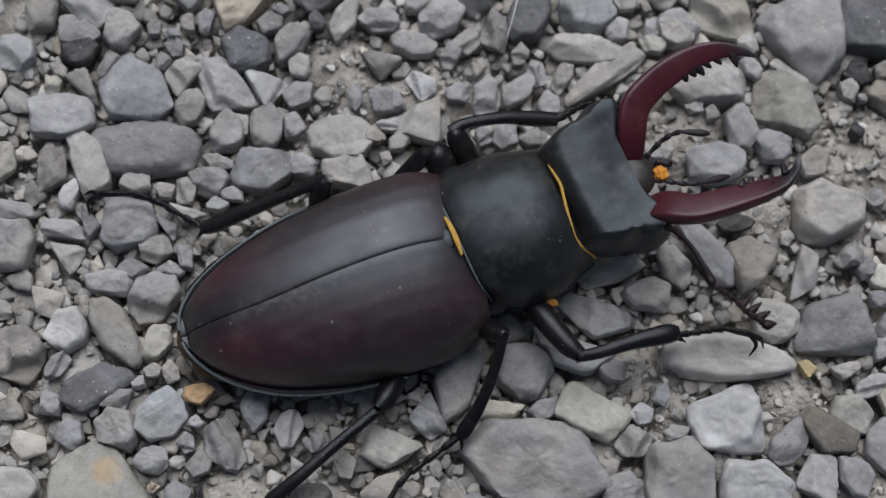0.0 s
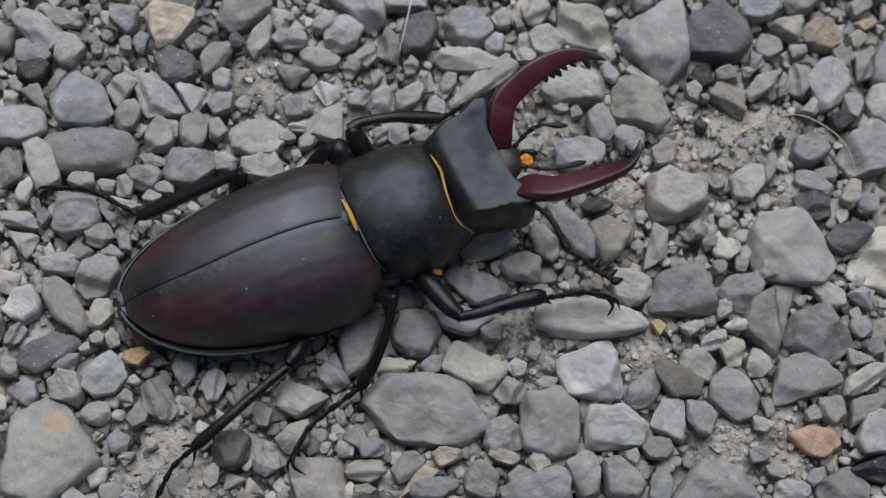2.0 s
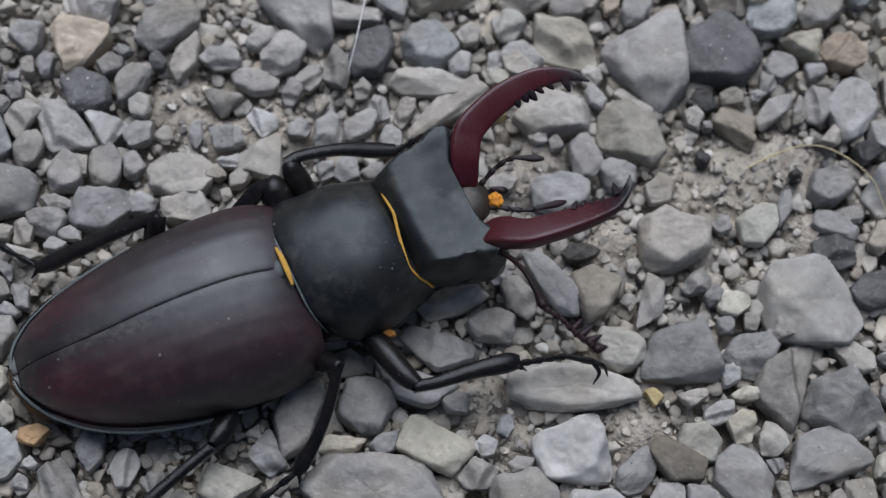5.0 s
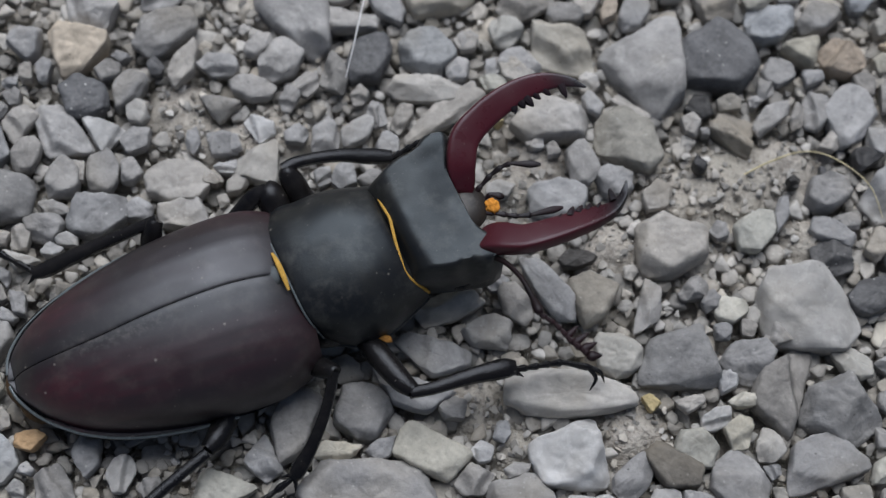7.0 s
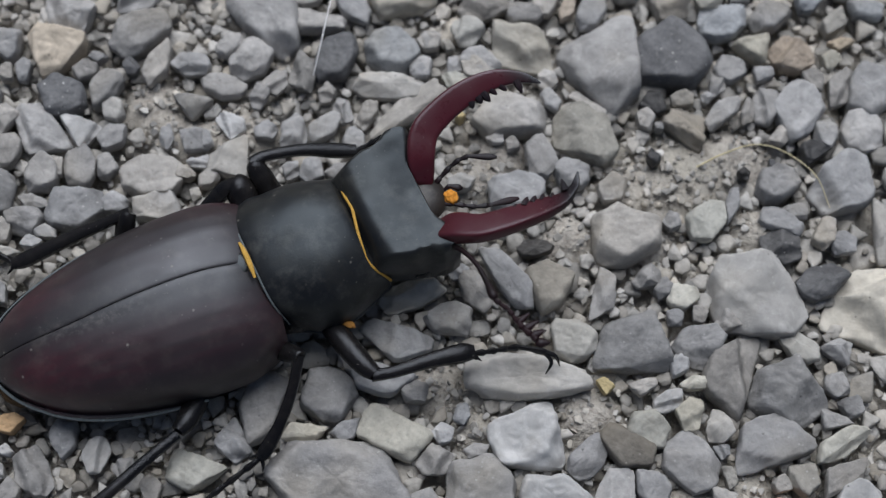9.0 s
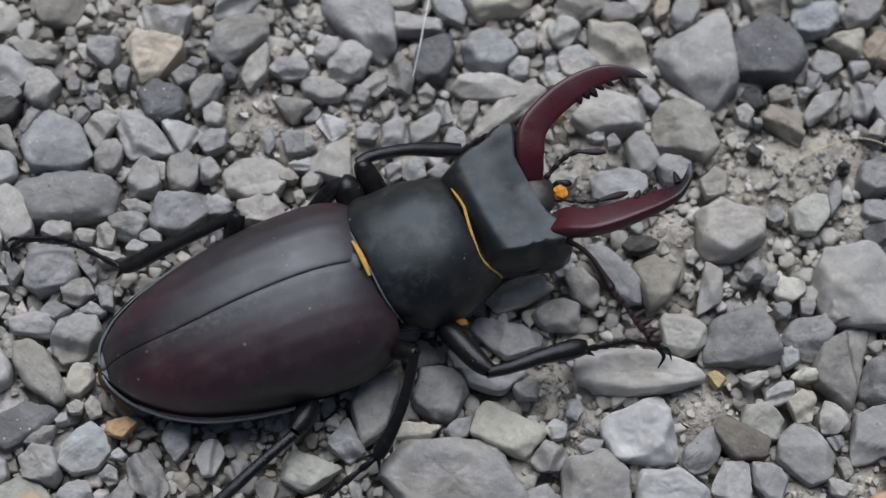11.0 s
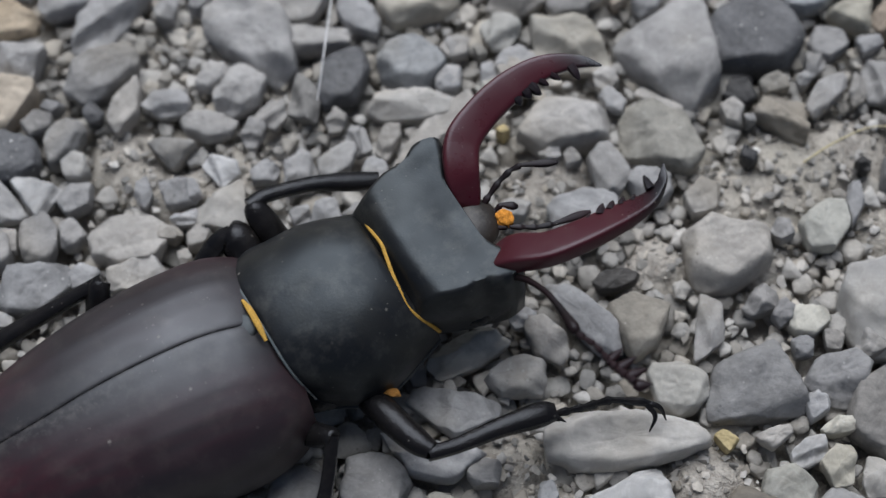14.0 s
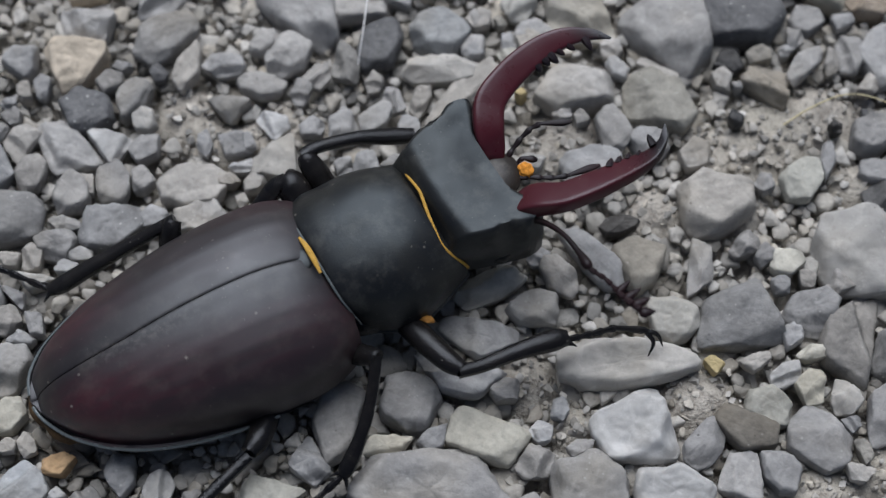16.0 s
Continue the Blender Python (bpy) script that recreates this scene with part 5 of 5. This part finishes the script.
leg([(-6.5, -3.5, 3.6, 1.25), (-5.2, -6.0, 5.0, 1.2), (-3.9, -7.4, 6.6, 0.95), (-3.6, -7.8, 6.9, 0.75)],
    [(-3.7, -7.5, 6.9, 0.66), (-5.2, -10.3, 5.3, 0.66), (-7.4, -13.3, 3.8, 0.74), (-9.6, -15.4, 2.4, 0.9), (-10.4, -16.0, 2.0, 0.6)],
    [(-10.2, -15.9, 2.0, 0.36), (-12.4, -16.7, 1.6, 0.36), (-14.4, -17.5, 1.4, 0.36), (-16.2, -18.2, 1.3, 0.36), (-17.8, -19.2, 1.3, 0.38), (-20.0, -21.6, 1.3, 0.34)],
    [[(-19.9, -21.4, 1.3, 0.28), (-20.3, -22.9, 1.1, 0.22), (-19.2, -24.1, 0.4, 0.06)], [(-19.9, -21.4, 1.3, 0.28), (-20.9, -22.4, 1.0, 0.2), (-21.0, -23.3, 0.4, 0.06)]],
    [(17, 1, 1.1), (18, -1, 1.2), (12, -1, 0.6)], "glossy black middle leg braced on the gravel")
leg([(-13.6, -3.6, 2.8, 1.3), (-14.9, -7.6, 3.0, 1.35), (-16.6, -10.2, 3.8, 1.25), (-17.9, -11.3, 4.1, 0.85)],
    [(-18.0, -11.5, 3.6, 0.66), (-21.5, -13.1, 3.5, 0.68), (-26.5, -15.6, 3.3, 0.74), (-30.2, -17.3, 2.6, 0.85), (-31.2, -17.8, 2.4, 0.6)],
    [(-31.0, -17.7, 2.3, 0.36), (-32.6, -18.4, 2.0, 0.36), (-34.2, -19.3, 1.8, 0.36), (-35.4, -20.6, 1.6, 0.36), (-36.6, -22.0, 1.4, 0.36), (-38.4, -24.6, 1.2, 0.34)],
    [[(-38.3, -24.5, 1.2, 0.28), (-39.2, -25.8, 0.9, 0.22), (-38.8, -26.8, 0.3, 0.06)], [(-38.3, -24.5, 1.2, 0.28), (-39.6, -25.0, 0.9, 0.22), (-40.4, -25.8, 0.3, 0.06)]],
    [(18, 1, 1.2), (19, -1, 1.3), (12, 1, 0.7)], "glossy black hind leg stretched out behind")


# ---- fibres lying on the stones ----
def fibre(points, material, label, category):
    return tagged(new(category.replace(" ", "_"), mesh_of("fibre", tube(points, sides=6, steps=6), material)), label, category)


fibre([(-5.1, 25.8, 1.2, 0.07), (-4.8, 29.0, 2.6, 0.09), (-4.6, 33.5, 3.2, 0.09), (-4.4, 38.3, 3.2, 0.08), (-4.5, 43.5, 2.2, 0.05)], SILVER, "single white hair caught across the stones", "animal hair")
fibre([(39.6, 22.6, -0.4, 0.11), (42.2, 24.4, 0.1, 0.12), (45.6, 25.9, 0.8, 0.08), (48.9, 25.4, 1.4, 0.08), (52.6, 22.8, 2.2, 0.07), (54.8, 19.6, 1.0, 0.05)], STRAW, "thin curved dry straw fibre on the sand", "straw")


CELLS = {}


def occupy(row):
    reach = max(row[2], row[3]) + 3
    for i in range(int((row[0] - reach) // 8), int((row[0] + reach) // 8) + 1):
        for j in range(int((row[1] - reach) // 8), int((row[1] + reach) // 8) + 1):
            CELLS.setdefault((i, j), []).append(row)


def covered(x, y, margin):
    for cx, cy, a, b, t in CELLS.get((int(x // 8), int(y // 8)), ()):
        if min(a, b) + margin <= 0:
            continue
        dx, dy = x - cx, y - cy
        u, v = dx * math.cos(t) + dy * math.sin(t), dy * math.cos(t) - dx * math.sin(t)
        if (u / (a + margin)) ** 2 + (v / (b + margin)) ** 2 < 0.9:
            return True
    return False


def build_loose_gravel():
    """Stones round and under the placed ones, down to single grains: too many to count."""
    r = random.Random(11)
    shapes = [rock(1.0, 1.0, 0.42, 0.5, 900 + i, 0.4, FEW_RINGS) for i in range(14)]
    shapes = [(np.array(v), np.array([(*f, -1)[:4] for f in fs])) for v, fs in shapes]
    chips = []
    for i in range(10):
        q = random.Random(70 + i)
        bm = bmesh.new()
        for _ in range(11):
            p = Vector((q.gauss(0, 1), q.gauss(0, 1), q.gauss(0, 1))).normalized()
            bm.verts.new((p.x * 0.5, p.y * 0.42, p.z * 0.36))
        bmesh.ops.convex_hull(bm, input=bm.verts)
        bm.verts.ensure_lookup_table()
        loose = [v for v in bm.verts if not v.link_faces]
        bmesh.ops.delete(bm, geom=loose, context="VERTS")
        bm.verts.index_update()
        chips.append(([v.co.copy() for v in bm.verts], [[v.index for v in f.verts] for f in bm.faces]))
        bm.free()
    verts, faces = [], []

    def add(shape, x, y, z, sx, sy, sz, turn, lean=0.0):
        base = len(verts)
        m = pose(x * MM, y * MM, z * MM, lean, lean * 0.6, turn) @ Matrix.Diagonal((sx * MM, sy * MM, sz * MM, 1))
        verts.extend(m @ Vector(v) for v in shape[0])
        faces.extend([base + int(i) for i in f if i >= 0] for f in shape[1])

    def inside(x, y):
        return -46 < x < 56 and -31 < y < 44

    for row in PLACED:
        occupy(row)
    # larger stones beyond the placed ones and under the beetle
    count = 0
    for _ in range(26000):
        x, y = r.uniform(-100, 110), r.uniform(-85, 95)
        under = ((x + 8) * 0.906 + (y + 1) * 0.423) ** 2 / 26**2 + ((y + 1) * 0.906 - (x + 8) * 0.423) ** 2 / 11**2 < 1
        if inside(x, y) and not under:
            continue
        size = r.choice((3, 3, 4, 4, 5, 6, 7, 8, 9, 11))
        if covered(x, y, size * 0.42):
            continue
        a, b, t = size, size * r.uniform(0.62, 0.95), r.uniform(0, 180)
        add(r.choice(shapes), x, y, -0.9 if not under else -1.5, a, b, min(a, b) * 0.72, t, r.uniform(-8, 8))
        occupy((x, y, a / 2, b / 2, radians(t)))
        count += 1
        if count > 1500:
            break
    # a lower layer that shows between the large stones
    low = {}
    for _ in range(16000):
        x, y = r.uniform(-60, 72), r.uniform(-44, 60)
        size = r.choice((2.0, 2.4, 2.8, 3.2, 3.8, 4.6, 5.5))
        if openness(x, y) > 0.3 or covered(x, y, -0.35 * size - 0.3):
            continue
        cell = [q for i in (-1, 0, 1) for j in (-1, 0, 1) for q in low.get((int(x // 6) + i, int(y // 6) + j), ())]
        if any((x - q[0]) ** 2 + (y - q[1]) ** 2 < (0.40 * (size + q[2])) ** 2 for q in cell):
            continue
        low.setdefault((int(x // 6), int(y // 6)), []).append((x, y, size))
        a, b, t = size, size * r.uniform(0.6, 0.95), r.uniform(0, 180)
        add(r.choice(shapes), x, y, -2.3 - 0.16 * size + r.uniform(-0.4, 0.4), a, b, min(a, b) * 0.85, t, r.uniform(-16, 16))
    # small stones in the gaps
    for _ in range(15000):
        x, y = r.uniform(-58, 70), r.uniform(-42, 58)
        size = r.choice((0.9, 1.1, 1.3, 1.6, 1.9, 2.3))
        bare = openness(x, y)
        if bare > 0.35 and (size > 1.5 or r.random() < 0.86):
            continue
        if covered(x, y, size * 0.12):
            continue
        a, b, t = size, size * r.uniform(0.6, 0.95), r.uniform(0, 180)
        add(r.choice(shapes), x, y, -1.45 + 0.05 * size + 0.6 * bare + r.uniform(-0.9, 0.3) * (1 - bare), a, b, min(a, b) * 0.85, t, r.uniform(-18, 18))
        occupy((x, y, a / 2, b / 2, radians(t)))
    # grains
    for _ in range(12000):
        x, y = r.uniform(-56, 68), r.uniform(-40, 56)
        if covered(x, y, -0.2):
            continue
        bare = openness(x, y)
        size = r.uniform(0.3, 1.4) if bare > 0.4 else r.uniform(0.25, 0.95)
        add(r.choice(chips), x, y, -3.15 + (r.uniform(0, 0.6) if bare < 0.4 else r.uniform(-0.1, 0.25) - 0.12 * size) + 2.3 * bare, size, size, size, r.uniform(0, 360), r.uniform(-40, 40))
    me = bpy.data.meshes.new("loose_gravel")
    me.from_pydata(verts, [], faces)
    me.materials.append(GRIT)
    me.polygons.foreach_set("use_smooth", [True] * len(me.polygons))
    me.set_sharp_from_angle(angle=radians(50))
    return tagged(new("loose_gravel", me), "fine grey and cream gravel grains filling the gaps", "gravel", kind="stuff")


build_loose_gravel()


# ---- what moves: the beetle's feelers ----
def motions():
    def bend(ob, rows):
        base = ob.matrix_basis.copy()
        walk(ob, [(t, base @ pose(0, 0, 0, rx, ry, rz)) for t, rx, ry, rz in rows])

    bend(RIGHT_FEELER, [(0.0, 0, 0, 5), (1.0, 0, 0, 6), (2.5, 0, 0, 8), (4.0, 0, 0, 6), (5.0, 0, 0, 3), (7.5, 0, 0, 0), (9.0, 0, 0, -4), (11.5, 0, 0, -14), (12.5, 0, 0, -11),
                        (13.5, 0, 0, -9), (14.5, 0, 0, -4), (15.0, 0, 0, 0), (15.5, 0, 0, -5), (16.0, 0, 0, -6)])


motions()
